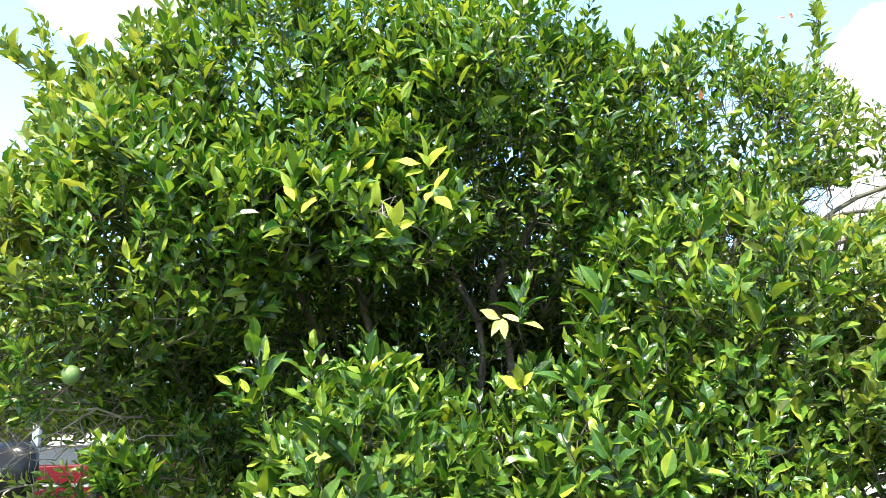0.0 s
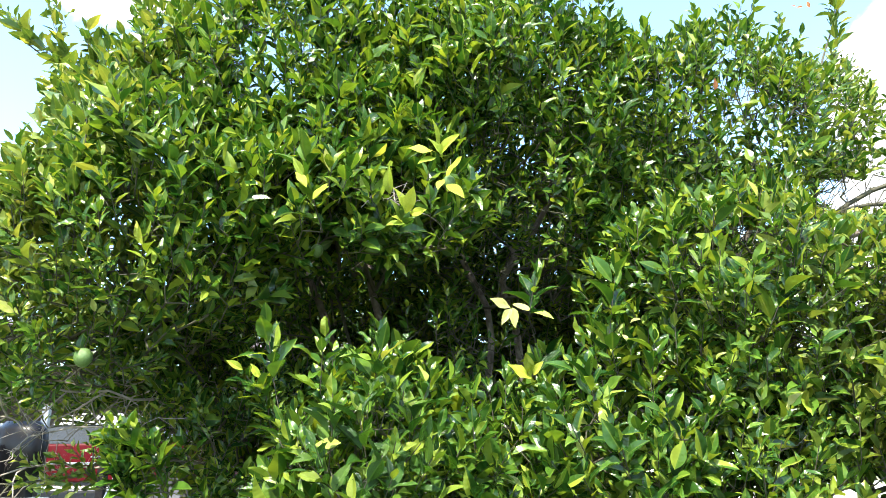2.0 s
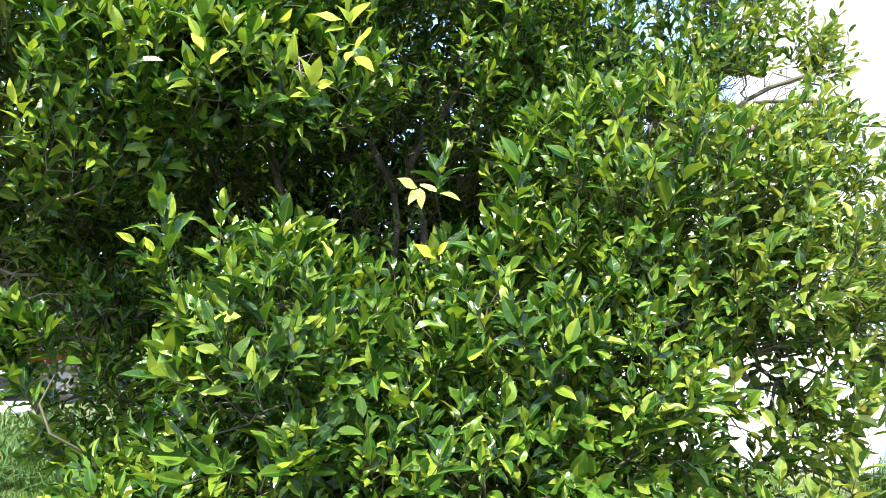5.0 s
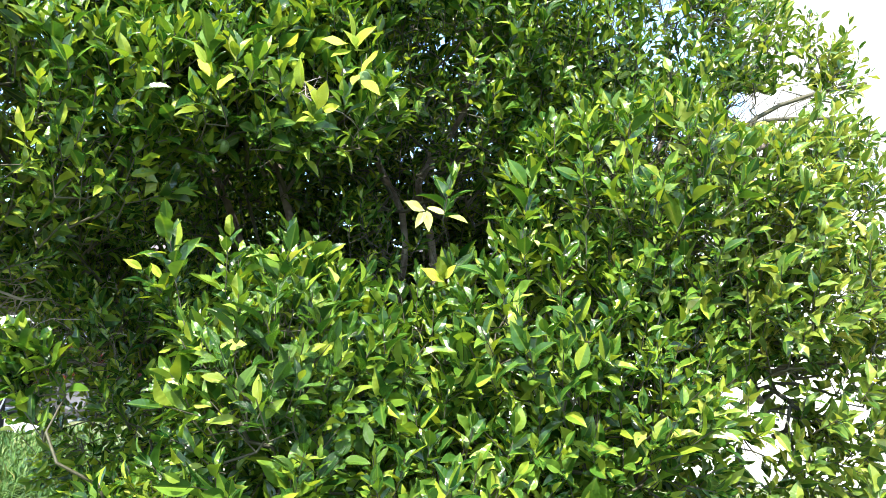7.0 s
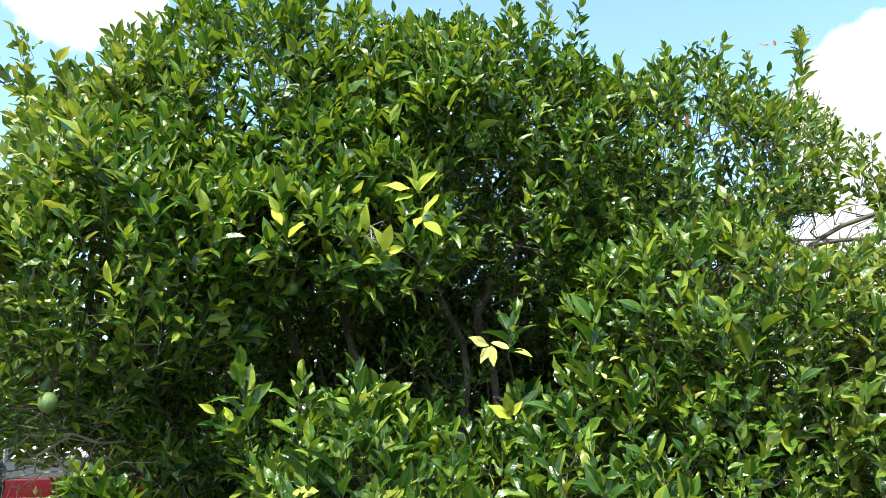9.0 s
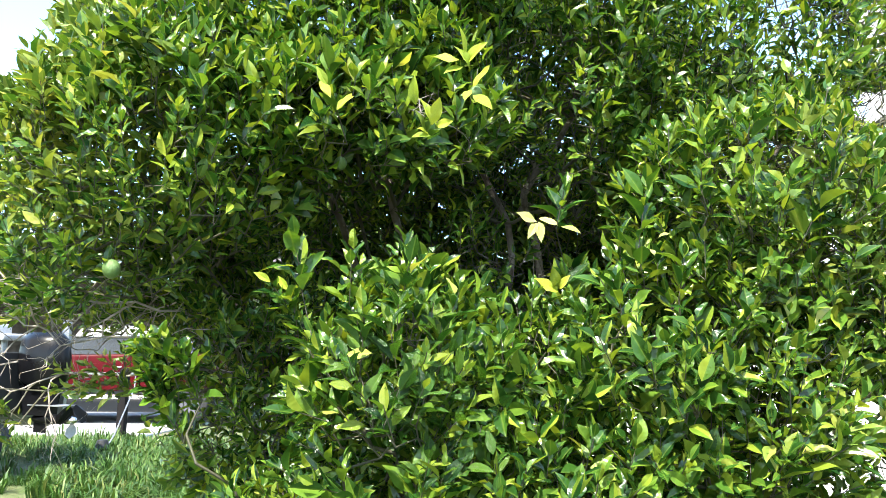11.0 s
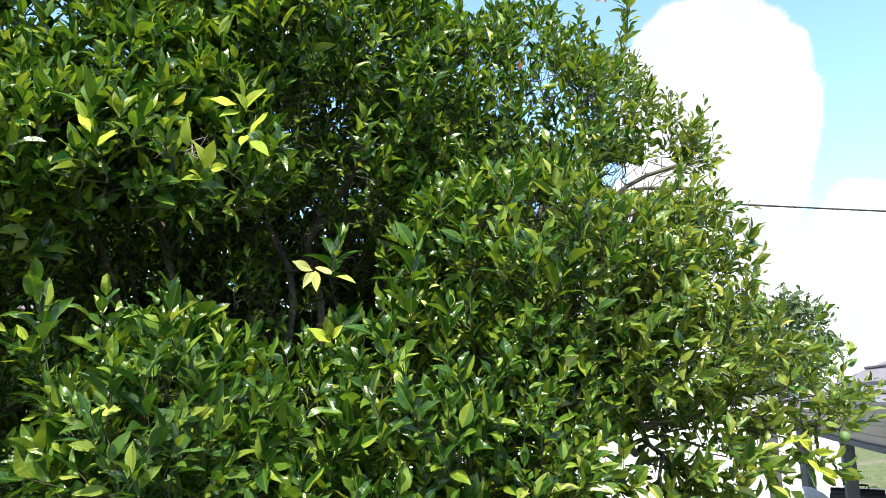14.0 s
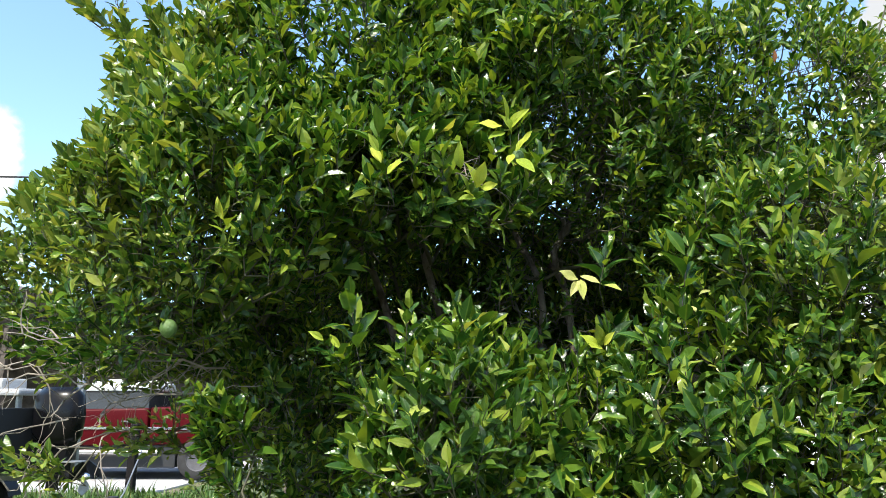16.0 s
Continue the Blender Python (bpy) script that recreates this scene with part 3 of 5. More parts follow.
# long upright shoots that stand out of the crown: foot and tip
LOW_SHOOTS = [
    ((-0.98, 2.1, 1.50), (-1.06, 2.05, 1.60)),
    ((-1.08, 2.1, 1.52), (-1.16, 2.05, 1.56)),
    ((-1.0, 2.08, 1.55), (-0.98, 2.04, 1.64)),
    ((-1.10, 2.08, 1.50), (-1.2, 2.05, 1.50)),
    ((-1.02, 2.1, 1.48), (-1.12, 2.02, 1.47)),
    ((-1.22, 1.95, 1.42), (-1.30, 1.9, 1.50)),
    ((-1.28, 1.95, 1.42), (-1.38, 1.9, 1.44)),
    ((-1.24, 1.95, 1.40), (-1.26, 1.9, 1.48)),
    ((-1.34, 2.0, 1.44), (-1.46, 1.95, 1.50)),
    ((-0.42, 1.92, 1.62), (-0.47, 1.86, 1.73)),
    ((-1.35, 2.2, 1.70), (-1.5, 2.15, 1.66)),
    ((-1.3, 2.1, 1.75), (-1.45, 2.05, 1.72)),
    ((-0.79, 1.86, 1.54), (-0.82, 1.82, 1.62)),
    ((-0.77, 1.86, 1.49), (-0.80, 1.82, 1.57)),
    ((-0.71, 1.86, 1.51), (-0.74, 1.82, 1.59)),
    ((-0.74, 1.86, 1.44), (-0.77, 1.82, 1.52)),
]
TALL_SHOOTS = [
    ((1.42, 2.60, 3.08), (1.46, 2.60, 3.27)),
    ((0.28, 2.75, 3.30), (0.36, 2.75, 3.62)),
    ((1.36, 2.20, 2.32), (1.43, 2.15, 2.48)),
    ((-1.06, 2.35, 2.70), (-1.50, 2.22, 2.95)),
    ((0.92, 2.60, 2.90), (1.00, 2.60, 3.20)),
    ((1.30, 1.90, 1.72), (1.46, 1.76, 1.74)),
    ((1.30, 1.86, 1.55), (1.56, 1.75, 1.54)),
    ((1.30, 1.88, 1.62), (1.50, 1.80, 1.80)),
    ((1.35, 1.85, 1.57), (1.60, 1.74, 1.61)),
    ((1.36, 1.82, 1.50), (1.50, 1.75, 1.42)),
    ((1.25, 1.88, 1.50), (1.34, 1.78, 1.36)),
    ((1.05, 1.95, 1.30), (1.22, 1.85, 1.22)),
    ((0.80, 2.0, 1.22), (1.10, 1.88, 1.26)),
]
OUTER_SHOOTS = [
    ((1.10, 1.94, 1.42), (1.20, 1.86, 1.40)),
    ((1.10, 1.94, 1.36), (1.18, 1.86, 1.32)),
    ((1.12, 1.98, 1.46), (1.24, 1.88, 1.32)),
    ((1.2, 2.0, 1.62), (1.42, 1.9, 1.6)),
    ((-1.10, 2.32, 2.72), (-1.34, 2.24, 2.84)),
    ((-1.30, 2.25, 2.80), (-1.58, 2.20, 3.02)),
    ((-1.34, 2.25, 2.86), (-1.40, 2.22, 3.06)),
    ((-1.22, 2.28, 2.78), (-1.26, 2.25, 2.98)),
    ((1.25, 2.10, 2.30), (1.42, 2.05, 2.36)),
    ((1.30, 2.10, 2.12), (1.47, 2.0, 2.17)),
    ((1.15, 2.55, 2.85), (1.22, 2.5, 3.12)),
    ((1.42, 2.08, 1.86), (1.68, 2.18, 1.92)),
    ((1.30, 2.12, 2.04), (1.50, 2.10, 2.08)),
    ((0.48, 2.62, 3.08), (0.44, 2.60, 3.50)),
    ((0.50, 2.62, 3.12), (0.60, 2.60, 3.40)),
    ((1.36, 2.36, 2.62), (1.38, 2.36, 2.74)),
    ((1.43, 2.20, 2.44), (1.46, 2.20, 2.54)),
    ((1.30, 1.95, 1.48), (1.56, 2.16, 1.43)),
]
SHOOTS_UP = LOW_SHOOTS + TALL_SHOOTS + OUTER_SHOOTS
for foot, tip in SHOOTS_UP:
    foot, tip = Vector(foot), Vector(tip)
    for k in range(5 if foot.x > -0.9 or foot.z > 1.8 else 3):
        SITES.append((foot.lerp(tip, k / 4.6) + Vector(RNG.normal(size=3)) * 0.012, ((tip - foot).normalized() + Vector(RNG.normal(size=3)) * 0.12).normalized()))


def leaf_scale(p):
    """Large leaves low in front, small ones high up, in the shade and to the right; sized to fit the camera's view."""
    if p.y > 3.3:
        return 1.15
    if p.x > 1.3 and p.z > 3.0:
        return 0.95
    if p.x < -0.9 and p.z < 1.72:
        return 0.64 if p.y > 1.92 else 0.46
    if p.x < -0.45 and p.z < 1.88 and p.y > 2.0:
        return 0.76
    s = 0.93 if p.y < 2.0 and p.z < 1.8 else 0.92
    if p.z > 2.45:
        s *= 0.92
    if p.x < 0.1 and p.z > 1.95 and p.y < 2.5:
        s *= 1.15 if p.x > -0.6 or p.z > 2.2 else 0.84
    if p.x < -0.6 and 1.70 < p.z <= 1.95 and p.y < 2.4:
        s *= 0.78
    if p.x > 0.6 and p.z > 1.45:
        s *= 0.85 if p.x < 1.2 else 0.76
    if any(within(p, q) < 1.05 for q in POCKETS):
        s *= 0.65
    return s


def blades_of(sites, lengths=(0.034, 0.084), bold=()):
    """Leaves round each shoot: foot, direction, upper side, length. bold: leaf length of the shoots that are given one."""
    foot, way, face, size = [], [], [], []
    for at, (p, t) in enumerate(sites):
        k = int(RNG.integers(7, 12))
        reach = RNG.uniform(0.06, 0.14)
        side = t.orthogonal().normalized()
        other = t.cross(side)
        turn = RNG.uniform(0, 6.28)
        grow = RNG.uniform(0.82, 1.12) * leaf_scale(p)
        if at < len(bold):
            k, reach, grow = 12, 0.13, bold[at] / 0.078
        for i in range(k):
            f = (i + 0.4) / k
            turn += 2.4 + RNG.normal() * 0.25
            radial = side * math.cos(turn) + other * math.sin(turn)
            lean = radians(62 - 44 * f + RNG.normal() * 10)
            d = (t * math.cos(lean) + radial * math.sin(lean) + Vector((0, 0, 0.05))).normalized()
            nrm = t * math.sin(lean) - radial * math.cos(lean) + Vector((0, 0, 0.2)) + Vector(RNG.normal(size=3)) * 0.3
            nrm = (nrm - d * nrm.dot(d)).normalized()
            foot.append(p + t * (reach * (f - 0.35)) + radial * 0.006)
            way.append(d)
            face.append(nrm)
            size.append(grow * RNG.uniform(*lengths) * (1.0 - 0.45 * max(0, f - 0.65) / 0.35))
    return np.array(foot), np.array(way), np.array(face), np.array(size)


# along the blade, half width over the length * 0.5
BLADE_ROWS = ((0.10, 0.19), (0.28, 0.44), (0.54, 0.49), (0.80, 0.27))
FINE_ROWS = ((0.09, 0.14), (0.19, 0.31), (0.33, 0.44), (0.50, 0.49), (0.67, 0.41), (0.81, 0.26), (0.92, 0.11))
PLAIN_ROWS = ((0.25, 0.42), (0.65, 0.44))


def blade_template(fold, curl, wave, rows=BLADE_ROWS):
    """Vertices of unit blades: a stalk, a folded and arched leaf with a rippled edge and a point."""
    n = len(fold)
    cols = [np.stack([np.zeros(n), np.zeros(n), np.zeros(n)], 1)]
    for k, (y, w) in enumerate(rows):
        drop = -curl * y * y
        for s in (-1, 0, 1):
            x = s * w * 0.50
            cols.append(np.stack([np.full(n, x), np.full(n, y), drop + abs(x) * fold + abs(s) * wave * np.sin(y * 9.5 + 1.9 * s + 40 * wave)], 1))
    cols.append(np.stack([np.zeros(n), np.ones(n), -curl * 1.05], 1))
    return np.stack(cols, 1)


def blade_faces(rows):
    made = [(0, 2, 1), (0, 3, 2)]
    for row in range(len(rows) - 1):
        a = 1 + 3 * row
        for s in (0, 1):
            made += [(a + s, a + s + 1, a + s + 4), (a + s, a + s + 4, a + s + 3)]
    last = 1 + 3 * (len(rows) - 1)
    return made + [(last, last + 1, last + 3), (last + 1, last + 2, last + 3)]


def blade_uv(rows):
    return [(0, 0)] + [(s * w, y) for y, w in rows for s in (-1, 0, 1)] + [(0, 1)]


def blade_crease(rows):
    return [True] + [side == 0 for row in rows for side in (-1, 0, 1)] + [True]


def leaves_mesh(name, foot, way, face, size, material, rows=BLADE_ROWS):
    n = len(foot)
    shape = blade_template(RNG.uniform(0.1, 0.75, n), RNG.uniform(-0.10, 0.42, n), RNG.normal(size=n) * 0.06, rows)
    side = np.cross(way, face)
    wide = RNG.uniform(0.78, 1.10, n)[:, None]
    v = foot[:, None] + size[:, None, None] * (shape[..., :1] * (side * wide)[:, None] + shape[..., 1:2] * way[:, None] + shape[..., 2:] * face[:, None])
    k = shape.shape[1]
    faces = (np.arange(n)[:, None, None] * k + np.array(blade_faces(rows))[None]).reshape(-1, 3)
    return mesh_of(name, v.reshape(-1, 3), faces, material, np.tile(blade_uv(rows), (n, 1)), crease=np.tile(blade_crease(rows), n))


def skeleton_of_tree(sites):
    """Limbs as given, and a twig from the nearest wood to every shoot. Returns places, parents and radii."""
    place, parent, least = [], [], []
    for limb in BOUGHS:
        pts = [Vector(p) for p in limb]
        at = min(range(len(place)), key=lambda k: (place[k] - pts[0]).length) if place else -1
        for i in range(len(pts) - 1):
            p0, p1, p2, p3 = pts[max(i - 1, 0)], pts[i], pts[i + 1], pts[min(i + 2, len(pts) - 1)]
            steps = max(3, int((p2 - p1).length / 0.09))
            for k in range(1 if at >= 0 or i else 0, steps + 1):
                f = k / steps
                q = 0.5 * ((2 * p1) + (p2 - p0) * f + (2 * p0 - 5 * p1 + 4 * p2 - p3) * f * f + (3 * p1 - p0 - 3 * p2 + p3) * f**3)
                q += noise.noise_vector(q * 4) * 0.018
                place.append(q)
                parent.append(at)
                least.append(0.0)
                at = len(place) - 1
    limbs = np.array([tuple(p) for p in place])
    order = sorted(sites, key=lambda s: float(((limbs - np.array(s[0])) ** 2).sum(1).min()))
    grid = np.zeros((len(place) + len(order) * 8, 3))
    grid[: len(limbs)] = limbs
    used, tips = len(limbs), []
    depth = [0.0] * used
    for p, t in order:
        foot = np.array(p - t * 0.05)
        off = grid[:used] - foot
        # wood that lies behind the shoot is preferred to wood that lies before it
        ahead = off @ np.array(t)
        cost = np.sqrt((off**2).sum(1)) + 0.5 * np.maximum(ahead, 0)
        at = int(cost.argmin())
        a, b = Vector(grid[at]), Vector(foot)
        steps = min(6, max(1, int((b - a).length / 0.07)))
        bend = (b - a).length * 0.17
        swing = Vector(RNG.normal(size=3)) * bend
        for k in range(1, steps + 1):
            f = k / steps
            q = a.lerp(b, f) + swing * math.sin(f * math.pi) + (Vector((0, 0, -0.4 * bend)) * math.sin(f * math.pi))
            grid[used], at_new = q, used
            parent.append(at)
            least.append(0.0)
            at = at_new
            used += 1
        grid[used] = p + t * 0.05
        parent.append(at)
        least.append(0.0)
        used += 1
    place = grid[:used]
    load = np.zeros(used)
    radius = np.zeros(used)
    for k in range(used - 1, -1, -1):
        radius[k] = max(0.0011, load[k] ** (1 / 2.45))
        if k < len(limbs):
            radius[k] = max(radius[k], 0.006)
        if parent[k] >= 0:
            load[parent[k]] += radius[k] ** 2.45
    return place, parent, radius


def wood_mesh(name, place, parent, radius, keep, sides, material):
    a = np.array([k for k in range(len(place)) if parent[k] >= 0 and keep(radius[k])])
    b = np.array([parent[k] for k in a])
    p, q = place[b], place[a]
    way = q - p
    way /= np.linalg.norm(way, axis=1)[:, None] + 1e-9
    ref = np.where(np.abs(way[:, 2:]) < 0.8, [[0, 0, 1.0]], [[1.0, 0, 0]])
    s = np.cross(way, ref)
    s /= np.linalg.norm(s, axis=1)[:, None]
    u = np.cross(way, s)
    ang = np.arange(sides) * 2 * np.pi / sides
    ring = np.cos(ang)[None, :, None] * s[:, None] + np.sin(ang)[None, :, None] * u[:, None]
    r0, r1 = np.minimum(radius[b], radius[a] * 1.25), radius[a]
    lo = (p - way * 0.3 * r0[:, None])[:, None] + ring * r0[:, None, None]
    hi = (q + way * 0.3 * r1[:, None])[:, None] + ring * r1[:, None, None]
    v = np.concatenate([lo, hi], 1).reshape(-1, 3)
    base = np.arange(len(a))[:, None, None] * 2 * sides
    quads = np.array([(k, (k + 1) % sides, sides + (k + 1) % sides, sides + k) for k in range(sides)])
    return mesh_of(name, v, (base + quads[None]).reshape(-1, 4), material)


TREE = thing("orange_tree", (-0.22, 2.98, 0), "broad orange tree with dense glossy green leaves and unripe fruit", "tree")


def under_tree(name, me, label="", kind=""):
    ob = new(name, me)
    ob.parent = TREE
    ob.matrix_parent_inverse = TREE.matrix_world.inverted()
    return tagged(ob, label, kind=kind)


bpy.context.view_layer.update()
PLACE, PARENT, RADIUS = skeleton_of_tree(SITES + TWIGS)
under_tree("trunk", wood_mesh("trunk", PLACE, PARENT, RADIUS, lambda r: r >= 0.008, 8, BARK), "grey-brown trunk forking into slender limbs")
under_tree("fine_wood", wood_mesh("fine_wood", PLACE, PARENT, RADIUS, lambda r: r < 0.008, 4, TWIG), kind="stuff")


def shoot_stem(foot, tip, thick):
    """The bare stem of a long shoot, rooted in the crown."""
    foot, tip = Vector(foot), Vector(tip)
    bend = (tip - foot).orthogonal().normalized() * 0.012
    line = [foot.lerp(tip, k / 6) + bend * math.sin(k * 1.4) for k in range(7)]
    bm = bmesh.new()
    tube(bm, line, [thick * (1 - 0.55 * k / 6) for k in range(7)], 7)
    me = bpy.data.meshes.new("stem")
    bm.to_mesh(me)
    bm.free()
    me.shade_smooth()
    me.materials.append(TWIG)
    under_tree("stem", me, "slender dark stem of a long shoot")


for foot, tip, thick in [((1.24, 2.60, 2.58), (1.45, 2.60, 3.22), 0.0062), ((0.46, 2.64, 2.92), (0.45, 2.60, 3.46), 0.0045), ((0.30, 2.72, 3.05), (0.36, 2.75, 3.56), 0.0045),
                         ((0.88, 2.60, 2.70), (1.00, 2.60, 3.16), 0.0042), ((1.12, 2.52, 2.70), (1.21, 2.50, 3.06), 0.0042), ((-0.98, 2.38, 2.55), (-1.50, 2.22, 2.94), 0.0050),
                         ((-1.02, 2.34, 2.62), (-1.56, 2.20, 3.00), 0.0045), ((0.95, 2.05, 1.52), (1.55, 1.86, 1.60), 0.0050), ((1.10, 2.00, 1.50), (1.50, 2.10, 1.43), 0.0045)]:
    shoot_stem(foot, tip, thick)
FOOT, WAY, FACE, SIZE = blades_of(SITES, bold=[row[4] for row in BOLD_SHOOTS])
# tunnels cut along the camera's rays, so that twigs cross open sky: near end, far end, radius at the near end
SIGHT_TUNNELS = [
    ((0.88, 1.70, 2.16), (2.11, 4.20, 3.00), 0.028),
    ((0.92, 1.70, 2.16), (2.23, 4.20, 3.00), 0.037),
    ((0.99, 1.70, 2.17), (2.39, 4.20, 3.01), 0.037),
    ((1.04, 1.70, 2.19), (2.54, 4.20, 3.07), 0.018),
    ((0.74, 1.70, 2.09), (1.76, 4.20, 2.82), 0.013),
    ((0.68, 1.70, 2.07), (1.60, 4.20, 2.76), 0.018),
    ((0.93, 1.70, 2.06), (2.23, 4.20, 2.73), 0.018),
    ((0.67, 1.70, 2.46), (1.62, 4.20, 3.68), 0.014),
    ((0.71, 1.70, 2.42), (1.71, 4.20, 3.60), 0.022),
    ((0.58, 1.70, 2.37), (1.40, 4.20, 3.47), 0.011),
]
OPEN = np.zeros(len(FOOT), bool)
for near, far, wide in SIGHT_TUNNELS:
    near, run = np.array(near), np.array(far) - np.array(near)
    for along in (0.3, 0.7, 1.0):
        at = FOOT + WAY * (SIZE * along)[:, None] - near
        f = np.clip(at @ run / (run @ run), 0, 1)
        OPEN |= np.linalg.norm(at - f[:, None] * run, axis=1) < wide * (1 + 1.25 * f)
FOOT, WAY, FACE, SIZE = FOOT[~OPEN], WAY[~OPEN], FACE[~OPEN], SIZE[~OPEN]
# the leaves that stand out in front are single parts, the rest is one mass
NEAR = np.argsort(((FOOT - np.array((0.0, 1.40, 1.62))) ** 2 * np.array((0.5, 1.6, 1.0))).sum(1))[:255]
REST = np.setdiff1d(np.arange(len(FOOT)), NEAR)
# yellower tone on outer twigs: young growth, and sunlight put into the leaf colour
YOUNG_SUNLIT_FROM = 0.90
YOUNG_SUNLIT = REST[(FOOT[REST, 0] + RNG.normal(size=len(REST)) * 0.22 > YOUNG_SUNLIT_FROM + 0.26 * (FOOT[REST, 2] > 2.25)) | (FOOT[REST, 0] < -0.93) & (FOOT[REST, 2] < 1.70)
             | (FOOT[REST, 0] + RNG.normal(size=len(REST)) * 0.14 < -0.98) & (FOOT[REST, 1] < 2.45) & (FOOT[REST, 2] > 1.88)]
REST = np.setdiff1d(REST, YOUNG_SUNLIT)
under_tree("young_sunlit_foliage", leaves_mesh("young_sunlit_foliage", FOOT[YOUNG_SUNLIT], WAY[YOUNG_SUNLIT], FACE[YOUNG_SUNLIT], SIZE[YOUNG_SUNLIT], LEAF_YOUNG_SUNLIT), "yellow-green leaves on outer twigs, young growth and painted-in sunlight", "stuff")
FRONT = REST[FOOT[REST, 1] < 1.84]
REST = np.setdiff1d(REST, FRONT)
under_tree("crown", leaves_mesh("crown", FOOT[FRONT], WAY[FRONT], FACE[FRONT], SIZE[FRONT], LEAF, FINE_ROWS), "broad glossy leaves at the front of the crown", "stuff")
REAR = REST[FOOT[REST, 1] > 2.7]
REST = REST[FOOT[REST, 1] <= 2.7]
under_tree("crown", leaves_mesh("crown", FOOT[REST], WAY[REST], FACE[REST], SIZE[REST], LEAF), "dense crown of glossy pointed green leaves", "stuff")
under_tree("crown", leaves_mesh("crown", FOOT[REAR], WAY[REAR], FACE[REAR], SIZE[REAR], LEAF, PLAIN_ROWS), "shaded far side of the leafy crown", "stuff")


def single_blades(material, kinds=5):
    made = []
    for k in range(kinds):
        shape = blade_template(np.array([0.12 + 0.11 * k]), np.array([0.02 + 0.06 * k]), np.array([0.04 * (k - 2) / 2]), FINE_ROWS)[0]
        made.append(mesh_of("leaf", shape, blade_faces(FINE_ROWS), material, blade_uv(FINE_ROWS), crease=blade_crease(FINE_ROWS)))
    return made


def set_leaf(me, foot, way, face, size, label=""):
    way, face = Vector(way).normalized(), Vector(face)
    face = (face - way * face.dot(way)).normalized()
    side = way.cross(face)
    ob = under_tree("leaf", me, label)
    m = Matrix((side, way, face)).transposed().to_4x4() @ Matrix.Diagonal((size * 0.84, size, size, 1))
    ob.matrix_basis = Matrix.Translation(foot) @ m
    return ob


SINGLE = single_blades(LEAF_ONE)
for k, i in enumerate(NEAR):
    set_leaf(SINGLE[k % 5], FOOT[i], WAY[i], FACE[i], SIZE[i])

# yellowed, pale and dead leaves: place, heading of the shoot, leaves, size
YELLOWED = [
    (YELLOW, "bright yellow-green leaf", [((1.37, 1.73, 1.49), (0.1, -0.6, -0.5), 5, 0.050), ((1.39, 1.73, 1.44), (0.1, -0.6, -0.5), 3, 0.048), ((-0.47, 1.85, 1.745), (-0.5, -0.6, 0.3), 2, 0.045),
                                          ((-0.36, 1.80, 2.20), (-0.1, -0.5, 0.7), 5, 0.055), ((-0.76, 1.82, 2.03), (-0.2, -0.5, 0.6), 6, 0.065), ((1.20, 2.0, 1.92), (0.2, -0.5, 0.6), 3, 0.05)]),
]
PALE_ONES = [
    (PALE, "pale cream-yellow leaf", [((0.43, 1.91, 1.87), (0.2, -0.6, 0.5), 2, 0.034), ((-0.92, 1.85, 2.34), (-0.9, -0.3, 0.1), 1, 0.085),
                                      ((-0.22, 1.58, 1.60), (-0.8, -0.5, 0.0), 1, 0.06), ((0.28, 1.72, 1.62), (-0.3, -0.7, -0.4), 1, 0.05), ((0.20, 2.04, 1.74), (0.4, -0.7, -0.6), 1, 0.055), ((-0.89, 1.82, 1.90), (0.3, -0.6, 0.3), 2, 0.04)]),
]
DRIED = [
    (BROWN, "dry reddish-brown leaf", [((0.86, 2.30, 2.72), (0.2, -0.5, 0.5), 1, 0.05), ((1.30, 2.52, 3.16), (-0.6, -0.2, 0.1), 3, 0.03), ((-0.06, 2.15, 2.55), (0.2, -0.6, 0.2), 1, 0.05), ((1.22, 1.95, 1.88), (0.4, -0.6, 0.2), 1, 0.05)]),
]
ODD = YELLOWED + PALE_ONES + DRIED
# a yellowing sprig and a pale one in front of the hollow: stalk end and tip of each leaf
SPRIG = [((-0.042, 1.88, 2.351), (-0.117, 1.84, 2.346)), ((-0.041, 1.88, 2.335), (-0.090, 1.84, 2.306)), ((-0.042, 1.88, 2.351), (-0.041, 1.84, 2.414)), ((-0.034, 1.88, 2.343), (0.004, 1.84, 2.380)), ((-0.026, 1.88, 2.327), (-0.049, 1.84, 2.374)),
         ((-0.018, 1.88, 2.280), (0.024, 1.84, 2.320)), ((-0.025, 1.88, 2.272), (-0.037, 1.84, 2.234)), ((-0.017, 1.88, 2.257), (0.024, 1.84, 2.220)), ((-0.164, 1.88, 2.231), (-0.169, 1.84, 2.283)), ((-0.125, 1.88, 2.177), (-0.135, 1.84, 2.228)),
         ((-0.122, 1.88, 2.177), (-0.102, 1.84, 2.229)), ((-0.111, 1.88, 2.177), (-0.071, 1.84, 2.176)), ((-0.124, 1.88, 2.150), (-0.166, 1.84, 2.142)), ((-0.132, 1.88, 2.154), (-0.150, 1.84, 2.164))]
PALE_SPRIG = [((0.152, 1.98, 1.945), (0.101, 1.95, 1.962)), ((0.157, 1.98, 1.954), (0.203, 1.95, 1.934)), ((0.208, 1.98, 1.933), (0.262, 1.95, 1.917)), ((0.157, 1.98, 1.945), (0.161, 1.95, 1.895)), ((0.152, 1.98, 1.942), (0.129, 1.95, 1.902))]
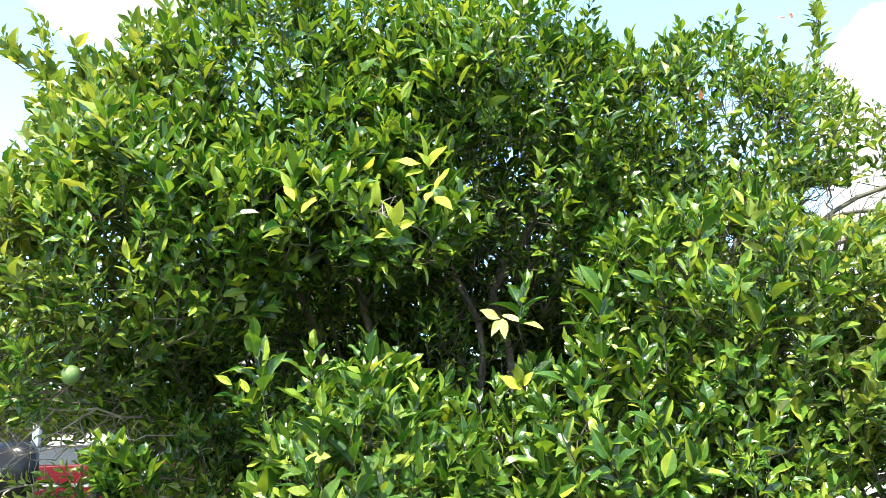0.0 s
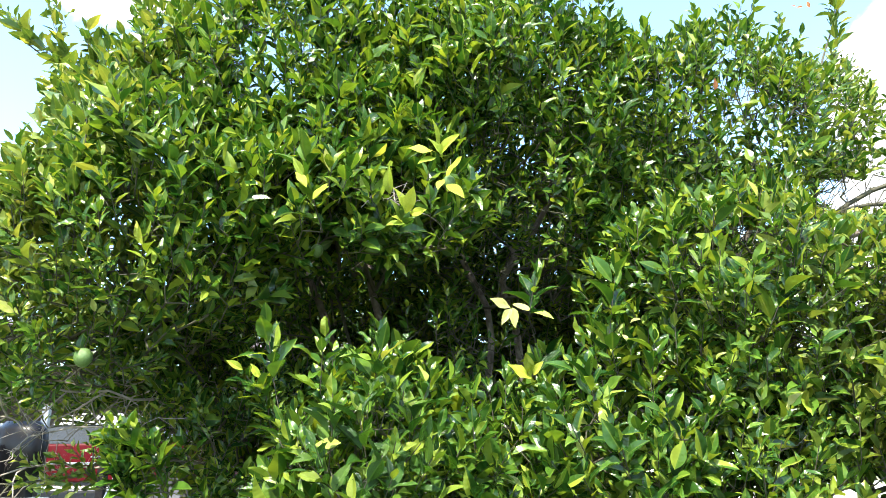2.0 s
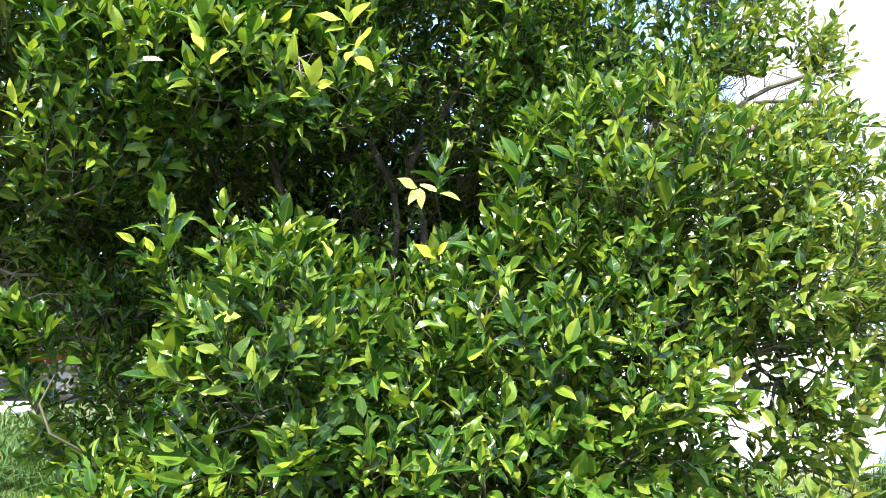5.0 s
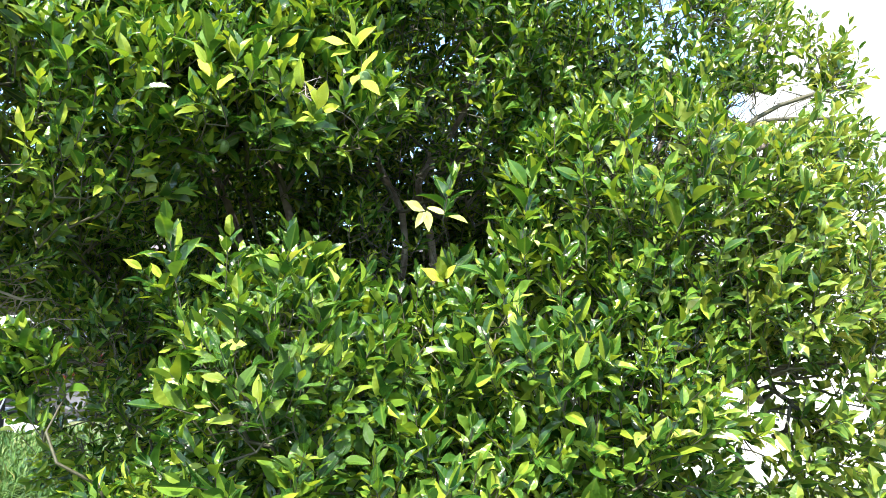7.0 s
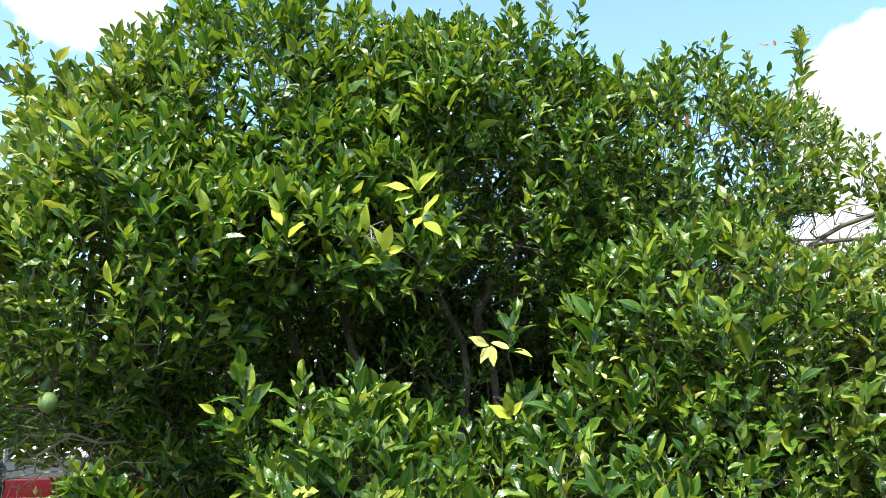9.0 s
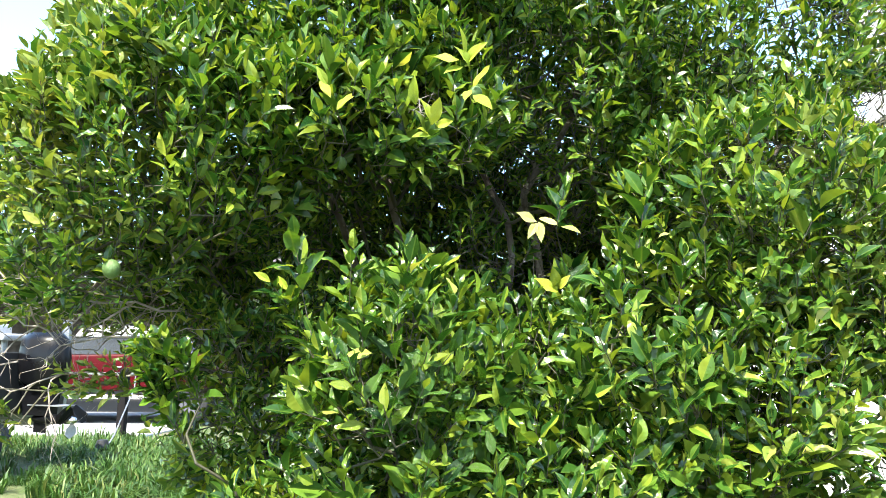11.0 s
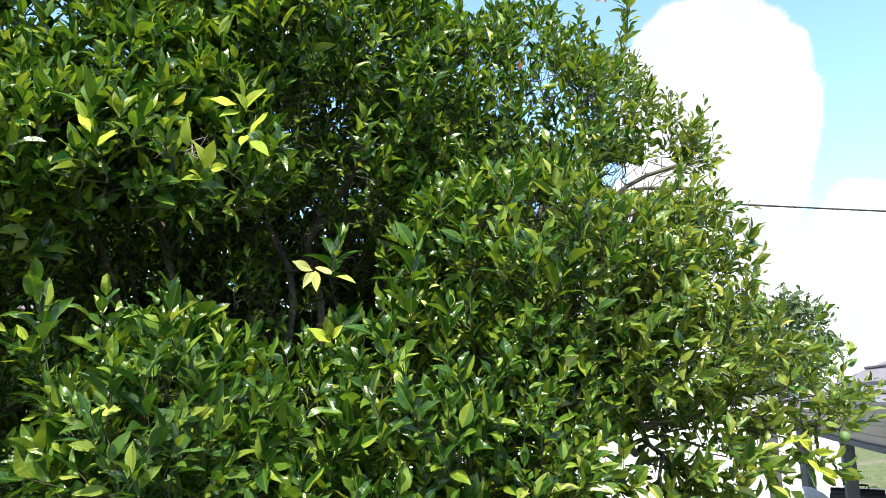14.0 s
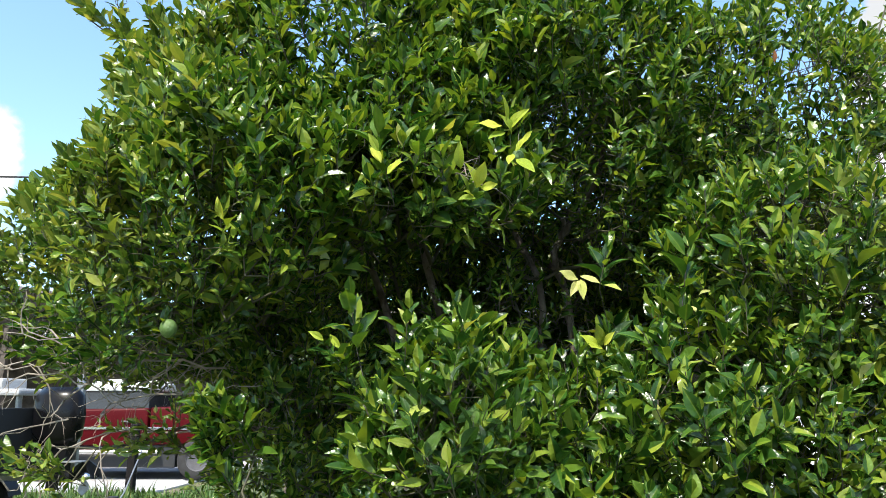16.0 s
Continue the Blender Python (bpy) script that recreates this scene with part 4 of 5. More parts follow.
LOW_SPRIG = [((0.198, 1.90, 1.753), (0.145, 1.87, 1.780)), ((0.198, 1.90, 1.753), (0.166, 1.87, 1.756)), ((0.201, 1.90, 1.760), (0.217, 1.87, 1.788)), ((0.215, 1.90, 1.742), (0.240, 1.87, 1.703))]
LOW_GREEN = [((0.198, 1.90, 1.760), (0.182, 1.87, 1.806)), ((0.205, 1.90, 1.760), (0.260, 1.87, 1.818)), ((0.210, 1.90, 1.753), (0.288, 1.87, 1.795)), ((0.205, 1.90, 1.739), (0.227, 1.87, 1.730))]
for material, label, pairs in ((YELLOW, "bright yellow-green leaf", SPRIG), (PALE, "pale cream-yellow leaf", PALE_SPRIG), (YELLOW, "yellow-green leaf", LOW_SPRIG), (LEAF_ONE, "green leaf", LOW_GREEN)):
    kinds = single_blades(material)
    for k, (a, b) in enumerate(pairs):
        a, b = Vector(a), Vector(b)
        set_leaf(kinds[k % 5], a, b - a, Vector((RNG.normal() * 0.4, -0.75, 0.5 + RNG.normal() * 0.2)), (b - a).length * RNG.uniform(0.95, 1.2), label)
for material, label, groups in ODD:
    kinds = single_blades(material)
    for at, heading, many, size in groups:
        feet, ways, faces, sizes = blades_of([(Vector(at), Vector(heading).normalized())], (0.85, 1.15))
        for k in range(min(many, len(feet))):
            i = (3 * k + 2) % len(feet)
            set_leaf(kinds[(k + many) % 5], feet[i], Vector(ways[i]) + Vector((0, -0.15, 0)), Vector(faces[i]) + Vector((0, -0.55, 0.35)), size * RNG.uniform(0.8, 1.2), label)


def dead_branch(start, heading, length, seed):
    """Bare forking twigs."""
    rng = random.Random(seed)
    bm = bmesh.new()

    def grow(p, way, far, r, level):
        pts, rad = [p], [r]
        n = max(3, int(far / 0.035))
        for k in range(n):
            way = (way + Vector((rng.gauss(0, 0.34), rng.gauss(0, 0.3), rng.gauss(-0.03, 0.34)))).normalized()
            p = p + way * (far / n)
            pts.append(p)
            rad.append(r * (1 - 0.75 * (k + 1) / n))
            if level < 3 and rng.random() < 0.5:
                turn = (way + Vector((rng.gauss(0, 0.8), rng.gauss(0, 0.6), rng.gauss(0, 0.8)))).normalized()
                grow(p, turn, far * rng.uniform(0.18, 0.42), rad[-1] * 0.65, level + 1)
        tube(bm, pts, rad, 5 if level == 0 else 4)

    grow(Vector(start), Vector(heading).normalized(), length, 0.0028, 0)
    me = bpy.data.meshes.new("dead_branch")
    bm.to_mesh(me)
    bm.free()
    me.materials.append(DEAD)
    under_tree("dead_branch", me, "bare bleached dead branch")


def dead_limb(points, thick, seed):
    """A crooked bare limb with its dead side twigs."""
    rng = random.Random(seed)
    points = [Vector(p) for p in points]
    line, bm = [], bmesh.new()
    for a, b in zip(points, points[1:]):
        for k in range(5):
            line.append(a.lerp(b, k / 5) + Vector((rng.gauss(0, 0.007), rng.gauss(0, 0.006), rng.gauss(0, 0.009))))
    line.append(points[-1])
    tube(bm, line, [thick * (1 - 0.65 * k / len(line)) for k in range(len(line))], 6)
    me = bpy.data.meshes.new("dead_branch")
    bm.to_mesh(me)
    bm.free()
    me.materials.append(DEAD)
    under_tree("dead_branch", me, "bare bleached dead branch")
    for k in range(2, len(line), 2):
        dead_branch(line[k], (line[k] - line[k - 1]).normalized() + Vector((rng.gauss(0, 0.6), rng.gauss(0, 0.4), rng.gauss(0, 0.9))), rng.uniform(0.14, 0.34), seed * 40 + k)


dead_limb([(-0.80, 2.58, 1.70), (-0.98, 2.25, 1.72), (-1.26, 2.15, 1.75), (-1.41, 2.14, 1.73), (-1.62, 2.12, 1.71)], 0.0046, 41)
dead_limb([(-0.80, 2.60, 1.62), (-0.98, 2.25, 1.63), (-1.22, 2.15, 1.63), (-1.38, 2.12, 1.69), (-1.58, 2.10, 1.70)], 0.0036, 42)
dead_limb([(-0.78, 2.60, 1.50), (-0.95, 2.22, 1.54), (-1.17, 2.15, 1.52), (-1.39, 2.12, 1.48), (-1.47, 2.10, 1.36)], 0.0038, 43)
dead_limb([(-0.90, 2.60, 1.80), (-1.04, 2.25, 1.82), (-1.41, 2.15, 1.80), (-1.66, 2.12, 1.84)], 0.0030, 44)
dead_branch((-0.92, 2.34, 1.78), (-1, -0.15, -0.08), 0.75, 3)
dead_branch((-1.00, 2.40, 1.80), (-1, -0.1, 0.05), 0.70, 14)
dead_branch((-1.30, 2.15, 1.66), (-0.6, -0.2, -0.4), 0.35, 15)
dead_branch((-1.34, 2.14, 1.56), (-0.8, -0.1, 0.1), 0.32, 16)
dead_branch((-0.21, 1.94, 2.27), (0.9, -0.2, 0.35), 0.20, 6)
dead_branch((-0.21, 1.93, 2.28), (0.25, -0.3, -0.9), 0.13, 30)
dead_branch((-0.20, 1.93, 2.245), (1, -0.12, -0.05), 0.22, 31)
dead_branch((1.05, 2.10, 1.52), (1, -0.5, 0.06), 0.55, 7)
dead_branch((0.70, 1.84, 1.56), (0.9, -0.3, 0.3), 0.14, 20)
dead_branch((-0.62, 2.12, 2.10), (0.9, -0.35, -0.25), 0.22, 21)


def make_orange(at, size):
    """A hanging unripe fruit with its stalk."""
    ob = thing("green_orange", at, "small unripe dimpled green orange hanging from a twig", "fruit", "unripe oranges on the tree")
    bm = bmesh.new()
    prof = [(0.0, -0.5)] + [(0.485 * math.sin(a) * (1 - 0.05 * math.cos(a)), -0.5 * math.cos(a)) for a in (math.pi * k / 14 for k in range(1, 14))] + [(0.0, 0.485)]
    lathe(bm, [(r * size, z * size * 1.07) for r, z in prof], 22)
    part("peel", bm, PEEL, ob, smooth=True)
    bm = bmesh.new()
    lathe(bm, [(0.0, 0.44 * size), (0.12 * size, 0.47 * size), (0.09 * size, 0.52 * size), (0.0, 0.54 * size)], 8)
    part("calyx", bm, TWIG, ob)
    bm = bmesh.new()
    tube(bm, [(0, 0, 0.5 * size), (0.003, 0.004, 0.5 * size + 0.02), (0.004, 0.018, 0.5 * size + 0.055)], [0.0016, 0.0014, 0.0013], 6)
    part("stalk", bm, TWIG, ob)


for at, size in [((-0.925, 1.85, 1.80), 0.046), ((-0.125, 1.97, 2.165), 0.036), ((-0.165, 2.01, 2.16), 0.034), ((-0.01, 1.90, 2.27), 0.036), ((-0.385, 2.02, 2.115), 0.036),
                 ((1.515, 1.75, 1.50), 0.029), ((1.44, 1.80, 1.492), 0.024), ((1.55, 2.2, 1.39), 0.028), ((1.605, 2.2, 1.39), 0.026), ((1.56, 2.15, 1.755), 0.035),
                 ((1.62, 2.19, 2.14), 0.036), ((1.64, 2.21, 2.11), 0.036), ((1.70, 2.2, 1.87), 0.033), ((-1.48, 2.22, 2.94), 0.034)]:
    make_orange(at, size)


# ---------- boat on its trailer ----------


def make_boat(at, turn):
    """A small flat-bottomed boat; the bow is along +x."""
    boat = thing("motor_boat", at, "olive green aluminium boat with a black outboard, on a trailer", "boat", turn=turn)
    bm = bmesh.new()
    sections = []
    for x, half, low, rim in ((0.0, 0.72, -0.22, 0.50), (0.6, 0.76, -0.22, 0.50), (2.2, 0.78, -0.22, 0.52), (3.3, 0.66, -0.12, 0.58), (4.0, 0.40, 0.08, 0.64), (4.35, 0.10, 0.32, 0.68)):
        sections.append([(x, -half, rim), (x, -half * 0.97, low + 0.24), (x, -half * 0.78, low + 0.06), (x, 0, low), (x, half * 0.78, low + 0.06), (x, half * 0.97, low + 0.24), (x, half, rim),
                         (x + 0.03, half - 0.05, rim), (x + 0.03, half * 0.8, low + 0.14), (x + 0.03, 0, low + 0.1), (x + 0.03, -half * 0.8, low + 0.14), (x + 0.03, -half + 0.05, rim)])
    loft(bm, sections)
    hull = part("hull", bm, OLIVE, boat, "olive green hull")
    for s in (-1, 1):
        bm = bmesh.new()
        tube(bm, [(0, s * 0.73, 0.51), (0.6, s * 0.77, 0.51), (2.2, s * 0.79, 0.53), (3.3, s * 0.67, 0.59), (4.0, s * 0.41, 0.65), (4.35, s * 0.1, 0.69)], 0.022, 8)
        part("gunwale", bm, IRON, hull)
    bm = bmesh.new()
    box(bm, (-0.03, -0.64, -0.12), (0.03, 0.64, 0.56), 0.01)
    part("transom", bm, IRON, boat)
    for x in (0.2, 2.1):
        bm = bmesh.new()
        box(bm, (x - 0.06, -0.20, 0.70), (x + 0.26, 0.20, 0.78), 0.03)
        box(bm, (x + 0.18, -0.20, 0.76), (x + 0.27, 0.20, 0.90), 0.03)
        seat = part("seat", bm, VINYL, boat, "white vinyl seat")
        bm = bmesh.new()
        tube(bm, [(x + 0.1, 0, -0.13), (x + 0.1, 0, 0.71)], 0.035, 10)
        part("pedestal", bm, GALV, seat)
    motor_at = Vector((-0.27, 0, 0))
    steered = Matrix.Translation(motor_at) @ Matrix.Rotation(radians(-8), 4, "Z") @ Matrix.Translation(-motor_at)
    bm = bmesh.new()
    cowl = []
    for z, l0, l1, w in ((0.16, -0.24, 0.24, 0.15), (0.24, -0.34, 0.34, 0.21), (0.48, -0.36, 0.36, 0.23), (0.70, -0.33, 0.33, 0.21), (0.80, -0.22, 0.24, 0.13)):
        cowl.append([(motor_at.x + (l0 + l1) / 2 + (l1 - l0) / 2 * math.cos(a), w * math.sin(a) * (1 - 0.12 * abs(math.cos(a))), z) for a in (2 * math.pi * k / 16 for k in range(16))])
    loft(bm, cowl)
    bmesh.ops.transform(bm, matrix=steered, verts=bm.verts)
    part("engine_cowl", bm, BLACK, boat, "black outboard engine cowl", True)
    bm = bmesh.new()
    loft(bm, [[(motor_at.x + x * s, y * s, z) for x, y in ((-0.12, -0.03), (0.1, -0.06), (0.14, 0.0), (0.1, 0.06), (-0.12, 0.03))] for z, s in ((0.20, 2.2), (0.08, 1.9), (-0.06, 1.7), (-0.16, 1.7))])
    bmesh.ops.transform(bm, matrix=steered, verts=bm.verts)
    part("motor_leg", bm, BLACK, boat)
    bm = bmesh.new()
    box(bm, (motor_at.x - 0.42, -0.10, -0.05), (motor_at.x + 0.10, 0.10, -0.035), 0.005)
    bmesh.ops.transform(bm, matrix=steered, verts=bm.verts)
    part("cavitation_plate", bm, GALV, boat)
    bm = bmesh.new()
    lathe(bm, [(0.0, -0.26), (0.035, -0.22), (0.055, -0.1), (0.06, 0.1), (0.045, 0.24), (0.0, 0.32)], 14, Matrix.Translation((motor_at.x - 0.17, 0, -0.20)) @ Matrix.Rotation(radians(90), 4, "Y"))
    bmesh.ops.transform(bm, matrix=steered, verts=bm.verts)
    gear = part("gearcase", bm, BLACK, boat, smooth=True)
    bm = bmesh.new()
    loft(bm, [[(motor_at.x + x, y, z) for x, y in ((-0.1, -0.008), (0.08, -0.008), (0.08, 0.008), (-0.1, 0.008))] for z in (-0.36, -0.2)])
    bmesh.ops.transform(bm, matrix=steered, verts=bm.verts)
    part("skeg", bm, BLACK, gear)
    hub = Vector((motor_at.x - 0.48, 0, -0.20))
    bm = bmesh.new()
    lathe(bm, [(0.0, -0.07), (0.03, -0.06), (0.05, 0.0), (0.05, 0.08), (0.0, 0.09)], 14, Matrix.Translation(hub) @ Matrix.Rotation(radians(90), 4, "Y"))
    bmesh.ops.transform(bm, matrix=steered, verts=bm.verts)
    prop = part("propeller", bm, CHROME, boat, "worn metal propeller", True)
    for k in range(3):
        bm = bmesh.new()
        turn_k = Matrix.Translation(hub) @ Matrix.Rotation(radians(120 * k + 60), 4, "X")
        rows = []
        for r in (0.04, 0.09, 0.15, 0.20):
            w = {0.04: 0.05, 0.09: 0.10, 0.15: 0.11, 0.20: 0.05}[r]
            rows.append([turn_k @ Vector(p) for p in ((-0.03 + 0.003, -w, r), (0.03 + 0.003, w, r), (0.03 - 0.003, w, r), (-0.03 - 0.003, -w, r))])
        loft(bm, rows)
        bmesh.ops.transform(bm, matrix=steered, verts=bm.verts)
        # the lowest blade is white, the other two are black
        part("blade", bm, VINYL if k == 1 else BLACK, prop, "white blade" if k == 1 else "black blade")
    # trailer
    trailer = thing("boat_trailer", at, "galvanised boat trailer with small wheels", "trailer", turn=turn)
    for s in (-1, 1):
        bm = bmesh.new()
        box(bm, (0.0, s * 0.5 - 0.03, -0.34), (3.4, s * 0.5 + 0.03, -0.24), 0.006)
        rail = part("rail", bm, GALV, trailer)
        bm = bmesh.new()
        box(bm, (0.1, s * 0.42 - 0.05, -0.24), (3.0, s * 0.42 + 0.05, -0.19), 0.01)
        part("bunk", bm, GREYPOST, rail)
        bm = bmesh.new()
        m = Matrix.Translation((1.3, s * 0.85, -at[2] + 0.29)) @ Matrix.Rotation(radians(90), 4, "X")
        lathe(bm, [(0.15, -0.07), (0.26, -0.085), (0.29, -0.05), (0.29, 0.05), (0.26, 0.085), (0.15, 0.07)], 24, m)
        tyre = part("wheel", bm, RUBBER, trailer, smooth=True)
        bm = bmesh.new()
        lathe(bm, [(0.0, -0.03), (0.05, -0.04), (0.15, -0.06), (0.155, 0.06), (0.05, 0.04), (0.0, 0.03)], 18, m)
        part("rim", bm, CHROME, tyre)
        bm = bmesh.new()
        loft(bm, [[(1.3 + (0.36 + d) * math.cos(a), y, -at[2] + 0.29 + (0.36 + d) * math.sin(a)) for d in (0.0, 0.012) for y in ((s * 0.74, s * 0.96) if d == 0 else (s * 0.96, s * 0.74))] for a in (radians(15 + 15 * k) for k in range(11))])
        part("mudguard", bm, IRON, trailer)
    bm = bmesh.new()
    box(bm, (1.24, -0.86, -at[2] + 0.26), (1.36, 0.86, -at[2] + 0.32), 0.006)
    part("axle", bm, GALV, trailer)
    for s in (-1, 1):
        bm = bmesh.new()
        box(bm, (1.2, s * 0.5 - 0.03, -at[2] + 0.31), (1.4, s * 0.5 + 0.03, -0.33), 0.005)
        part("spring_hanger", bm, GALV, trailer)
    bm = bmesh.new()
    box(bm, (-0.10, -0.65, -0.30), (0.0, -0.59, 1.02), 0.012)
    box(bm, (-0.08, -0.62, -0.32), (0.03, -0.50, -0.26), 0.006)
    part("guide_post", bm, GALV, trailer, "grey upright loading guide post")
    bm = bmesh.new()
    tube(bm, [(3.3, -0.45, -0.29), (4.4, -0.03, -0.31), (5.4, 0, -0.36)], 0.035, 8)
    tube(bm, [(3.3, 0.45, -0.29), (4.4, 0.03, -0.31)], 0.035, 8)
    part("drawbar", bm, GALV, trailer)
    bm = bmesh.new()
    tube(bm, [(5.2, 0, -0.33), (5.2, 0, -at[2])], 0.03, 8)
    part("jack", bm, GALV, trailer)


make_boat((-5.45, 8.50, 0.95), 172)

# ---------- pickup ----------


def make_pickup(at, turn):
    """A four-door pickup; the nose is along +x."""
    car = thing("pickup_truck", at, "red pickup truck with chrome bumper parked on concrete", "truck", turn=turn)
    W = 0.92

    def outline(pts, half, name, material, label="", bevel=0.05):
        bm = bmesh.new()
        loft(bm, [[(x, -half * t, z) for x, z in pts] for t in (1.0,)] + [[(x, half, z) for x, z in pts]])
        bmesh.ops.bevel(bm, geom=bm.edges[:], offset=bevel, segments=3, affect="EDGES", profile=0.6)
        return part(name, bm, material, car, label, True)

    outline([(2.65, 0.72), (2.70, 1.12), (2.55, 1.26), (1.25, 1.36), (-0.62, 1.40), (-0.62, 0.66), (2.3, 0.66)], W, "front_body", RED, "glossy red bonnet and wings")
    outline([(-0.66, 0.68), (-0.66, 1.42), (-2.60, 1.42), (-2.66, 1.36), (-2.66, 0.72)], W, "load_bed", RED)
    bm = bmesh.new()
    loft(bm, [[(x0, y * w, z) for x0, y in ((a, -1), (b, -1), (b, 1), (a, 1))] for z, a, b, w in ((1.38, 1.25, -0.60, 0.88), (1.62, 0.92, -0.58, 0.82), (1.88, 0.55, -0.50, 0.74))])
    part("cab_glass", bm, GLASS_DARK, car, "tinted cab windows")
    # sun glare on the cab roof is put in as a white surface
    bm = bmesh.new()
    loft(bm, [[(x0, y * w, z) for x0, y in ((a, -1), (b, -1), (b, 1), (a, 1))] for z, a, b, w in ((1.74, 0.74, -0.60, 0.82), (1.90, 0.62, -0.56, 0.77), (1.97, 0.40, -0.42, 0.62))])
    part("roof", bm, WHITE, car, "cab roof panel with sun glare painted in as white", True)
    for s in (-1, 1):
        bm = bmesh.new()
        box(bm, (0.95, s * 1.0 - 0.09, 1.42), (1.1, s * 1.0 + 0.09, 1.62), 0.03)
        part("wing_mirror", bm, BLACK, car)
        bm = bmesh.new()
        box(bm, (-2.68, s * 0.80 - 0.09, 0.92), (-2.62, s * 0.80 + 0.11, 1.34), 0.02)
        part("tail_light", bm, LAMPRED, car, "red tail light lens")
        bm = bmesh.new()
        box(bm, (-0.3, s * 0.93 - 0.01, 1.12), (-0.1, s * 0.93 + 0.025, 1.15), 0.008)
        part("door_handle", bm, CHROME, car)
        bm = bmesh.new()
        box(bm, (-2.55, s * 0.925 - 0.008, 0.98), (2.5, s * 0.925 + 0.012, 1.03), 0.006)
        part("side_moulding", bm, CHROME, car, "bright side moulding")
        bm = bmesh.new()
        tube(bm, [(-0.9, s * 0.98, 0.55), (1.3, s * 0.98, 0.55)], 0.05, 10)
        part("side_step", bm, CHROME, car, "grey tubular side step")
        bm = bmesh.new()
        box(bm, (2.66, s * 0.68 - 0.16, 0.92), (2.74, s * 0.68 + 0.16, 1.1), 0.02)
        part("headlight", bm, CHROME, car)
        for x in (1.75, -1.65):
            m = Matrix.Translation((x, s * 0.82, 0.40)) @ Matrix.Rotation(radians(90), 4, "X")
            bm = bmesh.new()
            lathe(bm, [(0.22, -0.11), (0.36, -0.13), (0.40, -0.09), (0.40, 0.09), (0.36, 0.13), (0.22, 0.11)], 28, m)
            wheel = part("wheel", bm, RUBBER, car, smooth=True)
            bm = bmesh.new()
            lathe(bm, [(0.0, -0.06), (0.08, -0.07), (0.2, -0.09), (0.225, -0.115), (0.225, 0.115), (0.2, 0.09), (0.08, 0.07), (0.0, 0.06)], 20, m)
            part("rim", bm, GREYPOST, wheel)
    for x, name in ((2.62, "front_bumper"), (-2.86, "rear_bumper")):
        bm = bmesh.new()
        box(bm, (x, -0.93, 0.56), (x + 0.22, 0.93, 0.80), 0.05)
        part(name, bm, CHROME, car, "dull chrome bumper")
    bm = bmesh.new()
    # the first, wide dark block is added for the shade under the truck
    box(bm, (-1.2, -0.86, 0.24), (1.3, 0.86, 0.68), 0.02)
    box(bm, (-2.5, -0.7, 0.34), (2.5, 0.7, 0.66), 0.02)
    part("chassis_and_shade_block", bm, IRON, car)
    bm = bmesh.new()
    box(bm, (2.69, -0.45, 0.86), (2.73, 0.45, 1.12), 0.01)
    part("grille", bm, BLACK, car)


make_pickup((-7.70, 15.4, 0.035), 186)

# things in the pickup's bed
bin_ob = thing("plastic_bin", (-6.25, 15.3, 1.22), "blue-grey plastic bin standing in the truck bed", "bin")
bm = bmesh.new()
loft(bm, [[(x * s, y * s, z) for x, y in ((-0.28, -0.2), (0.28, -0.2), (0.28, 0.2), (-0.28, 0.2))] for z, s in ((0.2, 0.85), (0.5, 1.0), (0.53, 1.06), (0.56, 1.06))])
part("tub", bm, BLUEGREY, bin_ob)

# ---------- shed ----------


def make_shed():
    shed = thing("shed", (0, 0, 0), "weathered brown board shed with an open dark front", "shed")
    x0, x1, y0, y1 = -17.5, -8.6, 18.6, 23.0
    for lo, hi, name in (((x0, y1 - 0.12, 0), (x1 + 12, y1, 3.6), "back_wall"), ((x0, y0, 0), (x0 + 0.12, y1 - 0.12, 3.6), "side_wall"), ((x1 + 11.88, y0, 0), (x1 + 12, y1 - 0.12, 3.6), "side_wall")):
        bm = bmesh.new()
        box(bm, lo, hi)
        part(name, bm, PLANK, shed)
    # boarded gable over the open bay
    for k in range(9):
        bm = bmesh.new()
        z = 2.75 + 0.16 * k
        cut = 0.16 * k / 0.24
        box(bm, (x0 + cut, y0 - 0.03 - 0.004 * (k % 2), z), (-12.6 - cut * 0.9, y0 + 0.02, z + 0.152), 0.006)
        part("board", bm, PLANK, shed)
    for x in (x0 + 0.06, -13.0, -8.5, -3.5, x1 + 11.9):
        bm = bmesh.new()
        box(bm, (x - 0.07, y0 - 0.02, 0), (x + 0.07, y0 + 0.12, 3.45), 0.01)
        part("post", bm, PLANK, shed)
    bm = bmesh.new()
    box(bm, (-12.4, y0 - 0.04, 3.4), (x1 + 12, y0 + 0.02, 3.72), 0.01)
    part("header_board", bm, DARKWOOD, shed)
    bm = bmesh.new()
    loft(bm, [[(x, y0 - 0.5, z), (x, y1 + 0.4, z), (x, y1 + 0.4, z + 0.09), (x, y0 - 0.5, z + 0.09)] for x, z in ((x0 - 0.4, 3.0), ((x0 + x1) / 2, 4.5), (x1 + 0.6, 3.75), (x1 + 12.4, 3.7))])
    part("roof", bm, ROOFTIN, shed, "dull brown metal roof")


make_shed()

# ---------- short post, trimmer ----------
ob = thing("fence_post", (-6.15, 12.35, 0), "dark weathered square fence post in the grass", "post")
bm = bmesh.new()
box(bm, (-0.065, -0.065, -0.1), (0.065, 0.065, 1.18), 0.01)
part("shaft", bm, DARKWOOD, ob)
bm = bmesh.new()
